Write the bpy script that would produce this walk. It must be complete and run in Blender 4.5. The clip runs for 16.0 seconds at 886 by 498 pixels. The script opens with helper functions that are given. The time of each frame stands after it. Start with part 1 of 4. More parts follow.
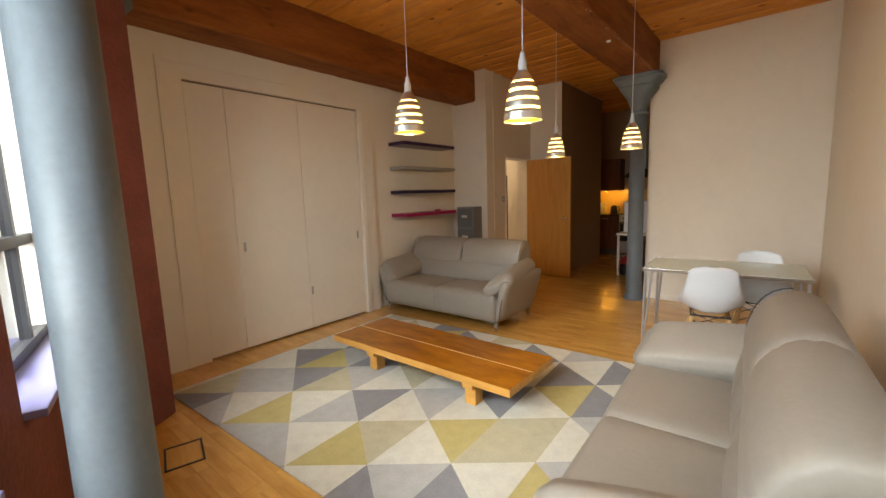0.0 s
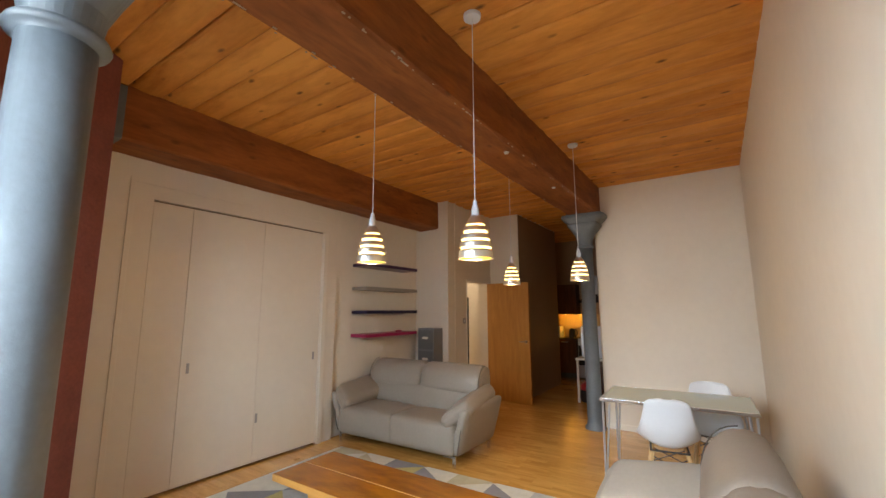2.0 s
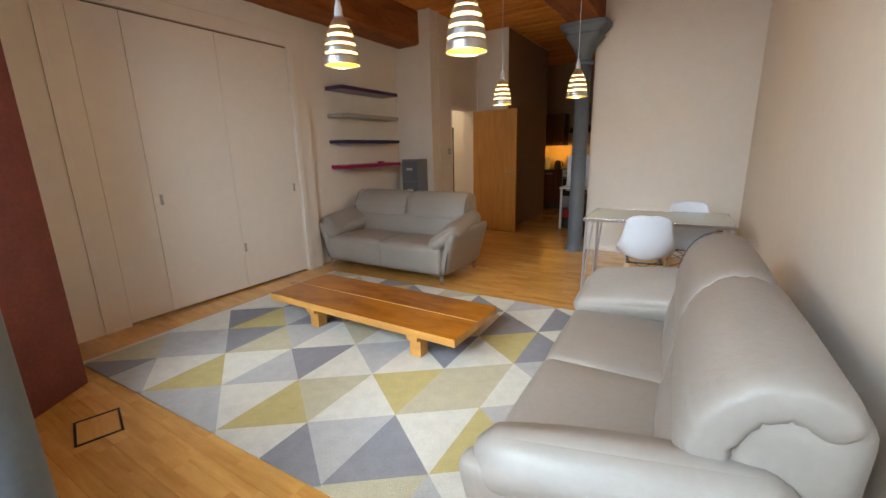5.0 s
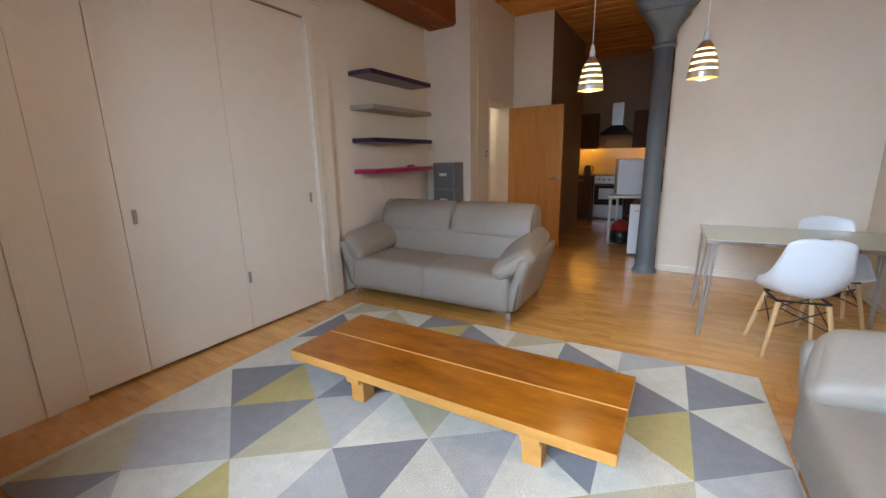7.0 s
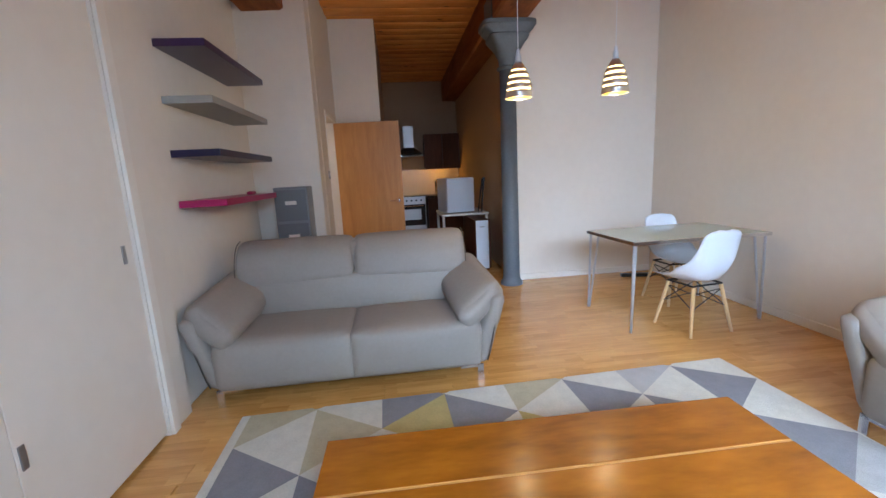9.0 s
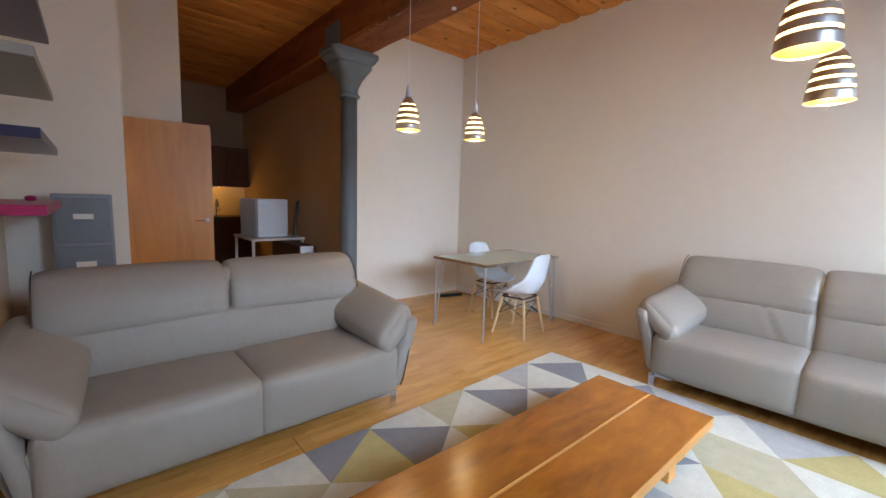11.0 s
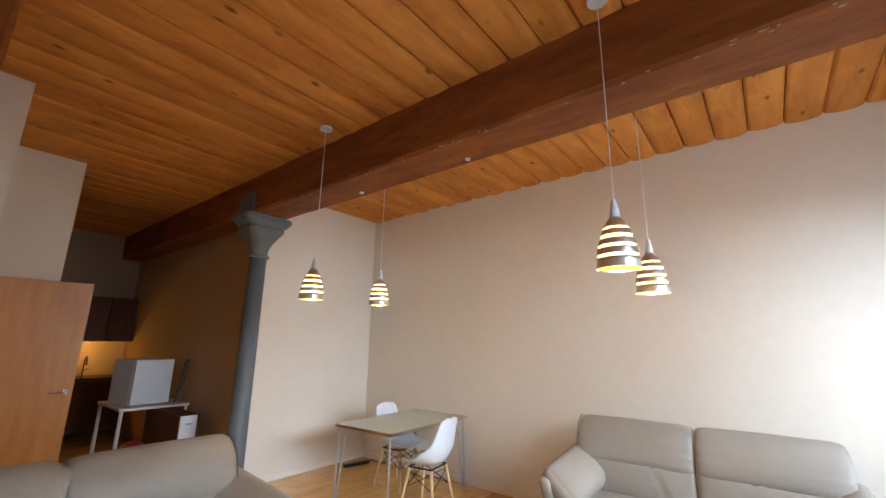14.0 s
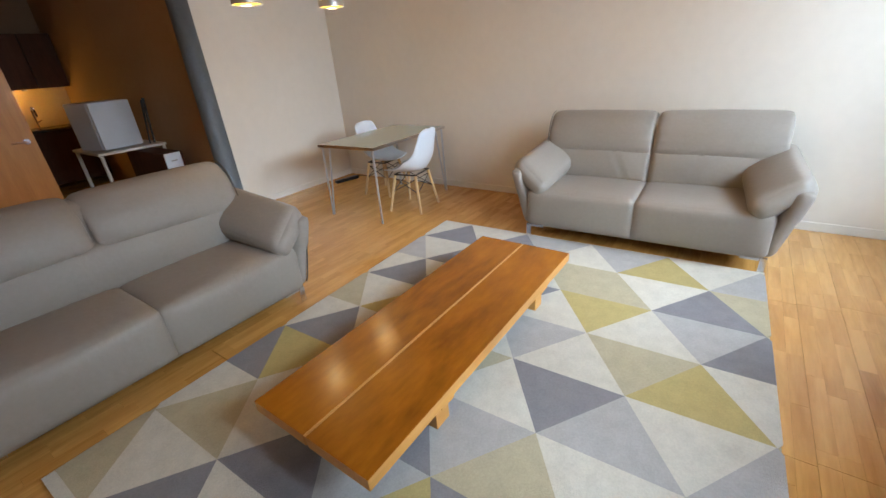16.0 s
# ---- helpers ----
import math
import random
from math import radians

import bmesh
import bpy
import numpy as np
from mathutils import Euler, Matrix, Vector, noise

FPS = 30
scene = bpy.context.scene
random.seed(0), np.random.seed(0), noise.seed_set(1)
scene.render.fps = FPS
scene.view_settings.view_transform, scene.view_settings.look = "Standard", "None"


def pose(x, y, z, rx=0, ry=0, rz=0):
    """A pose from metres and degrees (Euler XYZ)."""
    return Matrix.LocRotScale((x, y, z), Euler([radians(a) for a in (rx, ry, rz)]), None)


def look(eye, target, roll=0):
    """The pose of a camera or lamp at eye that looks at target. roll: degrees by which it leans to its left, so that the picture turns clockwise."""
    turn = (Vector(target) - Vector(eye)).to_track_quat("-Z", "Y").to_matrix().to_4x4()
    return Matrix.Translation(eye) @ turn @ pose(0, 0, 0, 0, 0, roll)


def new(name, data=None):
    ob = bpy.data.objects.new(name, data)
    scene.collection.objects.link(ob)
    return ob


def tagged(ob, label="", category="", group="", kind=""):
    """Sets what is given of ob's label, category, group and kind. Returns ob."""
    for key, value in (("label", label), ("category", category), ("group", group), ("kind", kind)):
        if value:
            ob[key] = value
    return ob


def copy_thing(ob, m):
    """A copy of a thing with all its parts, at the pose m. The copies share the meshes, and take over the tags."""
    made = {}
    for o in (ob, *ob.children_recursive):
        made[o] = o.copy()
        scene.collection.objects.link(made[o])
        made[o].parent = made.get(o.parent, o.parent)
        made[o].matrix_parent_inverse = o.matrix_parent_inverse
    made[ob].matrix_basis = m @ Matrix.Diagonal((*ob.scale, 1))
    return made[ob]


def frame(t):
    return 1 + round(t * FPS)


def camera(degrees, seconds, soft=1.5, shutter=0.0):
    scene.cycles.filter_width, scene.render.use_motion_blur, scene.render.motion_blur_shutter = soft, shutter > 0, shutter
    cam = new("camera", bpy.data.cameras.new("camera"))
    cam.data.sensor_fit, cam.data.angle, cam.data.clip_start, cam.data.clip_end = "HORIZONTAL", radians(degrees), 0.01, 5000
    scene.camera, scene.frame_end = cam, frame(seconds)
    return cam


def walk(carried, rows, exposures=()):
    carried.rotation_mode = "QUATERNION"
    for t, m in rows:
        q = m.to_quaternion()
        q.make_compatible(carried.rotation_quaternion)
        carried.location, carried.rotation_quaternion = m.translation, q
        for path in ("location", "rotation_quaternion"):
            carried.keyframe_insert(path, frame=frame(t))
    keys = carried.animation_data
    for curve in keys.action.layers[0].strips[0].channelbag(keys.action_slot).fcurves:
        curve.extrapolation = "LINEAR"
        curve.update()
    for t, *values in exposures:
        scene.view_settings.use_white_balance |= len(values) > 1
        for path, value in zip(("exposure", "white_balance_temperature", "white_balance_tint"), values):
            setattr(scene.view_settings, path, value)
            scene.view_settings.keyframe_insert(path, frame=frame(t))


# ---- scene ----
cam = camera(95.0, 16.0)
METRES, EYE, TILT, LEAN, TURN = 4.9, 1.55, 0.0, 0.0, 39.1
PATH = [
    (0, (0.052, -0.91, 1.469), (-1.198, 0.629, 1.207), -1.9),
    (0.5, (0.142, -0.926, 1.503), (-0.993, 0.705, 1.276), -1.7),
    (1, (0.146, -0.929, 1.508), (-0.986, 0.714, 1.367), -1.0),
    (1.5, (0.141, -0.928, 1.53), (-0.987, 0.723, 1.572), -0.5),
    (2, (0.131, -0.945, 1.544), (-0.969, 0.698, 1.845), -0.2),
    (2.5, (0.127, -0.964, 1.547), (-0.943, 0.657, 2.023), -0.3),
    (3, (0.117, -0.967, 1.548), (-0.948, 0.674, 1.966), -0.7),
    (3.5, (0.119, -0.929, 1.533), (-0.969, 0.745, 1.645), -1.6),
    (4, (0.101, -0.901, 1.475), (-0.969, 0.754, 1.138), -3.2),
    (6.5, (-0.624, -0.417, 1.355), (-1.634, 1.233, 0.846), -0.5),
    (7, (-1.054, -0.252, 1.354), (-2.04, 1.431, 0.91), -1.2),
    (7.5, (-1.492, -0.16, 1.358), (-2.343, 1.605, 0.96), -2.3),
    (8, (-1.895, 0.005, 1.361), (-2.45, 1.893, 1.0), -4.0),
    (8.5, (-2.268, 0.134, 1.338), (-2.432, 2.095, 0.981), -3.9),
    (11, (-3.552, 0.638, 1.309), (-2.253, 2.141, 1.074), 1.8),
    (11.5, (-3.575, 0.521, 1.4), (-2.09, 1.846, 1.2), 2.5),
    (12, (-3.578, 0.442, 1.412), (-2.039, 1.713, 1.27), 2.5),
    (12.5, (-3.571, 0.455, 1.396), (-2.028, 1.726, 1.357), 2.3),
    (13, (-3.56, 0.445, 1.416), (-2.024, 1.716, 1.579), 1.8),
    (13.5, (-3.537, 0.445, 1.511), (-2.013, 1.68, 1.898), 1.1),
    (14, (-3.556, 0.458, 1.523), (-2.029, 1.669, 1.97), 0.9),
    (14.5, (-3.53, 0.458, 1.497), (-1.967, 1.692, 1.687), -0.2),
    (15, (-3.501, 0.49, 1.476), (-1.928, 1.698, 1.215), -2.3),
    (15.5, (-3.482, 0.451, 1.457), (-1.982, 1.606, 0.812), -4.2),
    (16, (-3.504, 0.469, 1.43), (-2.053, 1.551, 0.579), -4.6),
]
walk(cam, [(t, look(eye, target, roll)) for t, eye, target, roll in PATH],
     [(0, -0.17, 9000, 10), (0.6, -0.2, 7800, 8), (1.2, -0.17, 7800, 8), (2.0, 0.0, 8000, 10), (3.0, 0.0, 8100, 12), (3.5, -0.07, 8000, 12), (4.2, -0.13, 7800, 10), (6.5, 0.0, 6500, 8), (7.5, 0.1, 6600, 8), (8.5, 0.28, 5800, 8), (11, 0.14, 6300, 10), (12.5, 0.02, 7200, 10), (13.4, 0.2, 7000, 10), (14.2, 0.2, 7000, 10), (15, 0.0, 6900, 10), (16, -0.04, 6900, 8)])

# ---- light ----
world = bpy.data.worlds.new("world")
scene.world = world
world.use_nodes = True
wn = world.node_tree.nodes
sky = wn.new("ShaderNodeTexSky")
sky.sky_type, sky.sun_disc = "NISHITA", False
sky.sun_elevation, sky.sun_rotation = radians(38), radians(205)
world.node_tree.links.new(sky.outputs[0], wn["Background"].inputs[0])
wn["Background"].inputs[1].default_value = 0.055


def lamp(name, kind, m, energy, color, **more):
    data = bpy.data.lights.new(name, kind)
    data.energy, data.color = energy, color
    if kind == "AREA":
        data.shape, data.size, data.size_y = "RECTANGLE", more["size"], more["size_y"]
    elif kind == "SUN":
        data.angle = more["angle"]
    else:
        data.shadow_soft_size = more["radius"]
    ob = new(name, data)
    ob.matrix_world = m
    return ob


SKEW = -16.0                       # the window wall leans this far from the x axis
WALL0 = Vector((-1.57, -0.88, 0))  # a point of its inner face
ALONG = Vector((math.cos(radians(SKEW)), math.sin(radians(SKEW)), 0))
INTO = Vector((-ALONG.y, ALONG.x, 0))


def on_wall(s, d, z):
    """A place s metres along the window wall, d metres into the room."""
    return WALL0 + ALONG * s + INTO * d + Vector((0, 0, z))


WINDOWS = ((-1.48, -0.22), (0.25, 1.50))
SILL, HEAD = 0.82, 2.50
lamp("daylight", "SUN", look((0, -6, 6), (-0.6, 2, 0)), 0.45, (0.85, 0.92, 1.0), angle=radians(12))
for a, b in WINDOWS:
    east = 0.0 if b < 0 else 0.5   # eastern window lamp shifted east and turned west, to spare the east wall
    mid = on_wall((a + b) / 2 + east, -2.1, 2.95)
    lamp("window_light", "AREA", look(mid, mid + INTO - ALONG * 0.4 * east - Vector((0, 0, 0.45))), 275 * (b - a), (0.63, 0.80, 1.0), size=b - a + 0.2, size_y=1.8)
    low = on_wall((a + b) / 2, -2.1, 0.7)   # light thrown up by the street
    lamp("street_bounce", "AREA", look(low, low + INTO + Vector((0, 0, 0.45))), 18 * (b - a), (0.80, 0.87, 1.0), size=b - a + 0.2, size_y=1.0)

PENDANTS = ((-1.685, 0.945), (-0.933, 0.963), (-1.728, 3.193), (-1.00, 3.219))
for x, y in PENDANTS:
    lamp("pendant_bulb", "POINT", pose(x, y, 1.75), 10 if y < 2 else 6.5, (1.0, 0.68, 0.34), radius=0.03)
for x in (-3.52, -3.02, -2.74, -1.78):
    lamp("cabinet_lamp", "POINT", pose(x, 9.12, 1.40), 2.6, (1.0, 0.50, 0.09), radius=0.02)
lamp("hall_lamp", "POINT", pose(-4.2, 5.6, 2.5), 18, (1.0, 0.85, 0.68), radius=0.08)

# ---- materials ----


def mat(name, color, rough=0.5, metal=0.0, var=0.06, scale=6.0, bump=0.0, bscale=60.0, stretch=(1, 1, 1), emit=None, power=0.0, trans=0.0, coat=0.0, spec=0.5):
    """A surface with colour that varies at two scales, and a fine relief."""
    m = bpy.data.materials.new(name)
    m.use_nodes = True
    nt = m.node_tree
    n, l = nt.nodes, nt.links
    b = n["Principled BSDF"]
    b.inputs["Roughness"].default_value = rough
    b.inputs["Metallic"].default_value = metal
    b.inputs["Transmission Weight"].default_value = trans
    b.inputs["Coat Weight"].default_value = coat
    b.inputs["Specular IOR Level"].default_value = spec
    tc = n.new("ShaderNodeTexCoord")
    mp = n.new("ShaderNodeMapping")
    mp.inputs["Scale"].default_value = stretch
    l.new(tc.outputs["Object"], mp.inputs[0])
    if var > 0:
        n1 = n.new("ShaderNodeTexNoise")
        n1.inputs["Scale"].default_value, n1.inputs["Detail"].default_value = scale, 5
        n2 = n.new("ShaderNodeTexNoise")
        n2.inputs["Scale"].default_value, n2.inputs["Detail"].default_value = scale * 9, 3
        ad = n.new("ShaderNodeMath")
        ad.operation = "ADD"
        l.new(mp.outputs[0], n1.inputs["Vector"])
        l.new(mp.outputs[0], n2.inputs["Vector"])
        l.new(n1.outputs[0], ad.inputs[0])
        l.new(n2.outputs[0], ad.inputs[1])
        mr = n.new("ShaderNodeMapRange")
        mr.inputs["From Min"].default_value, mr.inputs["From Max"].default_value = 0.6, 1.4
        mr.inputs["To Min"].default_value, mr.inputs["To Max"].default_value = 1 - var, 1 + var
        l.new(ad.outputs[0], mr.inputs[0])
        mx = n.new("ShaderNodeVectorMath")
        mx.operation = "SCALE"
        mx.inputs[0].default_value = color
        l.new(mr.outputs[0], mx.inputs["Scale"])
        l.new(mx.outputs[0], b.inputs["Base Color"])
    else:
        b.inputs["Base Color"].default_value = (*color, 1)
    if bump > 0:
        n3 = n.new("ShaderNodeTexNoise")
        n3.inputs["Scale"].default_value, n3.inputs["Detail"].default_value = bscale, 4
        l.new(mp.outputs[0], n3.inputs["Vector"])
        bp = n.new("ShaderNodeBump")
        bp.inputs["Strength"].default_value, bp.inputs["Distance"].default_value = bump, 0.01
        l.new(n3.outputs[0], bp.inputs["Height"])
        l.new(bp.outputs[0], b.inputs["Normal"])
    if emit:
        b.inputs["Emission Color"].default_value = (*emit, 1)
        b.inputs["Emission Strength"].default_value = power
    return m


def wood(name, dark, light, axis="X", rough=0.35, ring=9.0, piece=0.15, coat=0.0, knots=0.0):
    """Long-grained wood; piece: how far one piece differs from the next."""
    m = bpy.data.materials.new(name)
    m.use_nodes = True
    nt = m.node_tree
    n, l = nt.nodes, nt.links
    b = n["Principled BSDF"]
    b.inputs["Roughness"].default_value = rough
    b.inputs["Specular IOR Level"].default_value = 0.5 if rough < 0.45 else 0.2
    b.inputs["Coat Weight"].default_value = coat
    b.inputs["Coat Roughness"].default_value = 0.15
    tc = n.new("ShaderNodeTexCoord")
    oi = n.new("ShaderNodeObjectInfo")
    ge = n.new("ShaderNodeNewGeometry")
    rs = n.new("ShaderNodeMath")
    rs.operation = "ADD"
    l.new(oi.outputs["Random"], rs.inputs[0])
    l.new(ge.outputs["Random Per Island"], rs.inputs[1])
    off = n.new("ShaderNodeVectorMath")
    off.operation = "SCALE"
    off.inputs[0].default_value = (7.3, 5.1, 3.7)
    l.new(rs.outputs[0], off.inputs["Scale"])
    ad = n.new("ShaderNodeVectorMath")
    l.new(tc.outputs["Object"], ad.inputs[0])
    l.new(off.outputs[0], ad.inputs[1])
    mp = n.new("ShaderNodeMapping")
    mp.inputs["Scale"].default_value = (1.2, ring, ring) if axis == "X" else ((ring, 1.2, ring) if axis == "Y" else (ring, ring, 1.2))
    l.new(ad.outputs[0], mp.inputs[0])
    n1 = n.new("ShaderNodeTexNoise")
    n1.inputs["Scale"].default_value, n1.inputs["Detail"].default_value, n1.inputs["Distortion"].default_value = 1.3, 6, 0.6
    n2 = n.new("ShaderNodeTexNoise")
    n2.inputs["Scale"].default_value, n2.inputs["Detail"].default_value = 8.0, 4
    l.new(mp.outputs[0], n1.inputs["Vector"])
    l.new(mp.outputs[0], n2.inputs["Vector"])
    mixn = n.new("ShaderNodeMath")
    mixn.operation = "MULTIPLY_ADD"
    l.new(n2.outputs[0], mixn.inputs[0])
    mixn.inputs[1].default_value = 0.35
    l.new(n1.outputs[0], mixn.inputs[2])
    pc = n.new("ShaderNodeMath")
    pc.operation = "MULTIPLY_ADD"
    fr = n.new("ShaderNodeMath")
    fr.operation = "FRACT"
    l.new(rs.outputs[0], fr.inputs[0])
    l.new(fr.outputs[0], pc.inputs[0])
    pc.inputs[1].default_value = piece * 2
    l.new(mixn.outputs[0], pc.inputs[2])
    cr = n.new("ShaderNodeValToRGB")
    cr.color_ramp.elements[0].position, cr.color_ramp.elements[0].color = 0.45, (*dark, 1)
    cr.color_ramp.elements[1].position, cr.color_ramp.elements[1].color = 0.9 + piece, (*light, 1)
    l.new(pc.outputs[0], cr.inputs[0])
    last = cr.outputs[0]
    if knots > 0:
        vo = n.new("ShaderNodeTexVoronoi")
        vo.inputs["Scale"].default_value = 1.0
        km = n.new("ShaderNodeMapping")
        km.inputs["Scale"].default_value = (3.2, 7.0, 7.0) if axis == "X" else (7.0, 3.2, 7.0)
        l.new(ad.outputs[0], km.inputs[0])
        l.new(km.outputs[0], vo.inputs["Vector"])
        kr = n.new("ShaderNodeMapRange")
        kr.inputs["From Min"].default_value, kr.inputs["From Max"].default_value = 0.05, 0.15
        kr.inputs["To Min"].default_value, kr.inputs["To Max"].default_value = 1 - knots, 1.0
        l.new(vo.outputs["Distance"], kr.inputs[0])
        mk = n.new("ShaderNodeVectorMath")
        mk.operation = "SCALE"
        l.new(last, mk.inputs[0])
        l.new(kr.outputs[0], mk.inputs["Scale"])
        last = mk.outputs[0]
    l.new(last, b.inputs["Base Color"])
    bp = n.new("ShaderNodeBump")
    bp.inputs["Strength"].default_value, bp.inputs["Distance"].default_value = 0.15, 0.004
    l.new(n2.outputs[0], bp.inputs["Height"])
    l.new(bp.outputs[0], b.inputs["Normal"])
    return m


M_wall = mat("cream_paint", (0.74, 0.69, 0.62), 0.75, var=0.03, scale=1.5, bump=0.04, bscale=90)
M_wardrobe = mat("wardrobe_paint", (0.73, 0.68, 0.615), 0.5, var=0.03, scale=1.2)
M_trim = mat("white_gloss_paint", (0.76, 0.72, 0.66), 0.35, var=0.03, scale=4)
# cream wall in dim warm light, with that light put into the colour
M_cwall = mat("corridor_wall_dimmed", (0.47, 0.31, 0.18), 0.75, var=0.04, scale=1.5)
# the dimness of the kitchen's cream walls is put into this brown
M_kwall = mat("kitchen_wall_dimmed", (0.30, 0.20, 0.125), 0.75, var=0.04, scale=1.5)
M_fleck = mat("old_pale_paint", (0.40, 0.29, 0.21), 0.8, var=0.2, scale=30)
M_gap = mat("shadow_gap", (0.05, 0.045, 0.04), 0.9, var=0)
M_iron = mat("grey_painted_iron", (0.112, 0.138, 0.162), 0.55, var=0.12, scale=5, bump=0.15, bscale=25)
M_ceil = wood("ceiling_pine", (0.43, 0.140, 0.024), (0.73, 0.312, 0.070), "X", 0.6, 5.0, 0.12, knots=0.75)
M_beam = wood("beam_timber", (0.145, 0.040, 0.012), (0.32, 0.108, 0.030), "Y", 0.65, 6.0, 0.05, knots=0.4)
M_floor = wood("beech_floor", (0.47, 0.215, 0.048), (0.74, 0.40, 0.115), "X", 0.19, 10.0, 0.10, coat=0.5)
M_table = wood("orange_pine", (0.185, 0.052, 0.004), (0.43, 0.148, 0.010), "X", 0.26, 4.0, 0.04, coat=0.2)
M_tabled = wood("pine_end_grain", (0.48, 0.21, 0.045), (0.66, 0.33, 0.085), "X", 0.4, 8.0, 0.05)
M_door = wood("oak_veneer", (0.38, 0.155, 0.028), (0.51, 0.228, 0.050), "Z", 0.4, 10.0, 0.03)
M_leg = wood("beech_leg", (0.50, 0.30, 0.13), (0.68, 0.45, 0.22), "Z", 0.4, 14.0, 0.05)
M_leather = mat("taupe_leather", (0.285, 0.256, 0.230), 0.5, var=0.05, scale=5, bump=0.16, bscale=30)
M_seam = mat("dark_leather_piping", (0.10, 0.09, 0.08), 0.55, var=0.04)
M_chrome = mat("brushed_chrome", (0.72, 0.72, 0.74), 0.22, 1.0, var=0.04, scale=8)
M_shade = mat("polished_steel_shade", (0.76, 0.75, 0.73), 0.30, 0.95, var=0.04, scale=9)
M_glow = mat("lamp_diffuser", (1.0, 0.8, 0.4), 0.5, var=0, emit=(1.0, 0.72, 0.32), power=4.5)
M_glow2 = mat("lamp_foot_glass", (0.35, 0.22, 0.02), 0.6, var=0, emit=(1.0, 0.50, 0.01), power=0.75)
M_spot = mat("spotlight_lens", (1.0, 0.8, 0.4), 0.5, var=0, emit=(1.0, 0.60, 0.15), power=18.0)
M_sill = mat("blue_grey_gloss_paint", (0.26, 0.25, 0.50), 0.3, var=0.06, scale=4)
M_far_brick = mat("pale_brick", (0.42, 0.27, 0.22), 0.85, var=0.2, scale=0.8)
M_street = mat("asphalt", (0.05, 0.05, 0.055), 0.9, var=0.2, scale=1)
M_white = mat("white_plastic", (0.72, 0.78, 0.86), 0.3, var=0.02, scale=5)
M_dark = mat("black_metal", (0.03, 0.03, 0.03), 0.4, 0.6, var=0.1)
M_alu = mat("satin_aluminium", (0.60, 0.64, 0.70), 0.35, 0.25, var=0.04, scale=8)
M_cabd = mat("grey_steel_drawer", (0.15, 0.16, 0.18), 0.45, 0.2, var=0.04)
M_toprail = mat("brown_metal_rail", (0.17, 0.125, 0.085), 0.5, var=0.05)
M_glass = mat("frosted_table_glass", (0.45, 0.53, 0.48), 0.10, var=0.02, scale=3, coat=0.3)
M_purple = mat("purple_gloss", (0.045, 0.02, 0.075), 0.3, var=0.05)
M_greysh = mat("grey_laminate", (0.30, 0.29, 0.27), 0.4, var=0.04)
M_blue = mat("navy_gloss", (0.015, 0.014, 0.055), 0.3, var=0.05)
M_pink = mat("magenta_gloss", (0.32, 0.01, 0.085), 0.3, var=0.05)
M_cab = mat("grey_steel_cabinet", (0.21, 0.22, 0.24), 0.4, 0.2, var=0.04)
M_brick = mat("red_brick", (0.17, 0.045, 0.033), 0.85, var=0.25, scale=5, bump=0.5, bscale=30)
M_unit = wood("walnut_kitchen_front", (0.060, 0.020, 0.010), (0.11, 0.038, 0.018), "Z", 0.55, 8.0, 0.05)
M_tile = mat("cream_tile", (0.54, 0.40, 0.20), 0.25, var=0.06, scale=4)
M_ktop = mat("dark_worktop", (0.05, 0.035, 0.03), 0.25, var=0.2, scale=20)
M_steel = mat("oven_steel", (0.38, 0.38, 0.39), 0.4, 1.0, var=0.04)
M_blackglass = mat("black_glass", (0.02, 0.02, 0.022), 0.08, var=0)
M_red = mat("red_plastic", (0.30, 0.02, 0.02), 0.35, var=0.05)
M_frame = mat("dark_window_frame", (0.03, 0.03, 0.035), 0.4, var=0.05)
M_pane = mat("window_glass", (0.9, 0.95, 1.0), 0.02, var=0, trans=1.0)
M_rug = {}
for key, c in (("cream", (0.66, 0.645, 0.58)), ("pale", (0.46, 0.46, 0.46)), ("grey", (0.26, 0.26, 0.285)), ("ochre", (0.50, 0.42, 0.19)), ("sand", (0.50, 0.46, 0.33))):
    M_rug[key] = mat("rug_" + key, c, 0.95, var=0.12, scale=14, bump=0.6, bscale=260, spec=0.15)

# ---- builders ----


def part(name, bm, material, parent=None, label="", smooth=False, kind=""):
    me = bpy.data.meshes.new(name)
    bm.normal_update()
    if smooth:
        for fc in bm.faces:
            fc.smooth = True
    bm.to_mesh(me)
    bm.free()
    me.materials.append(material)
    ob = new(name, me)
    ob.parent = parent
    return tagged(ob, label, kind=kind)


def empty(name, m, label, category, group=""):
    ob = new(name)
    ob.empty_display_size = 0.1
    ob.matrix_world = m
    return tagged(ob, label, category, group)


def add_box(bm, a, b, bevel=0.0, seg=2, m=None):
    """A box from corner a to corner b."""
    lo = [min(p, q) for p, q in zip(a, b)]
    hi = [max(p, q) for p, q in zip(a, b)]
    vs = [bm.verts.new((x, y, z)) for x in (lo[0], hi[0]) for y in (lo[1], hi[1]) for z in (lo[2], hi[2])]
    fs = [bm.faces.new([vs[i] for i in f]) for f in ((0, 1, 3, 2), (4, 6, 7, 5), (0, 4, 5, 1), (2, 3, 7, 6), (0, 2, 6, 4), (1, 5, 7, 3))]
    if bevel > 0:
        es = list({e for f in fs for e in f.edges})
        r = bmesh.ops.bevel(bm, geom=es, offset=bevel, segments=seg, affect="EDGES", profile=0.6)
        vs = list({v for f in r["faces"] for v in f.verts} | {v for v in vs if v.is_valid})
    if m is not None:
        bmesh.ops.transform(bm, matrix=m, verts=vs)
    return vs


def box(a, b, bevel=0.0, m=None):
    bm = bmesh.new()
    add_box(bm, a, b, bevel, m=m)
    return bm


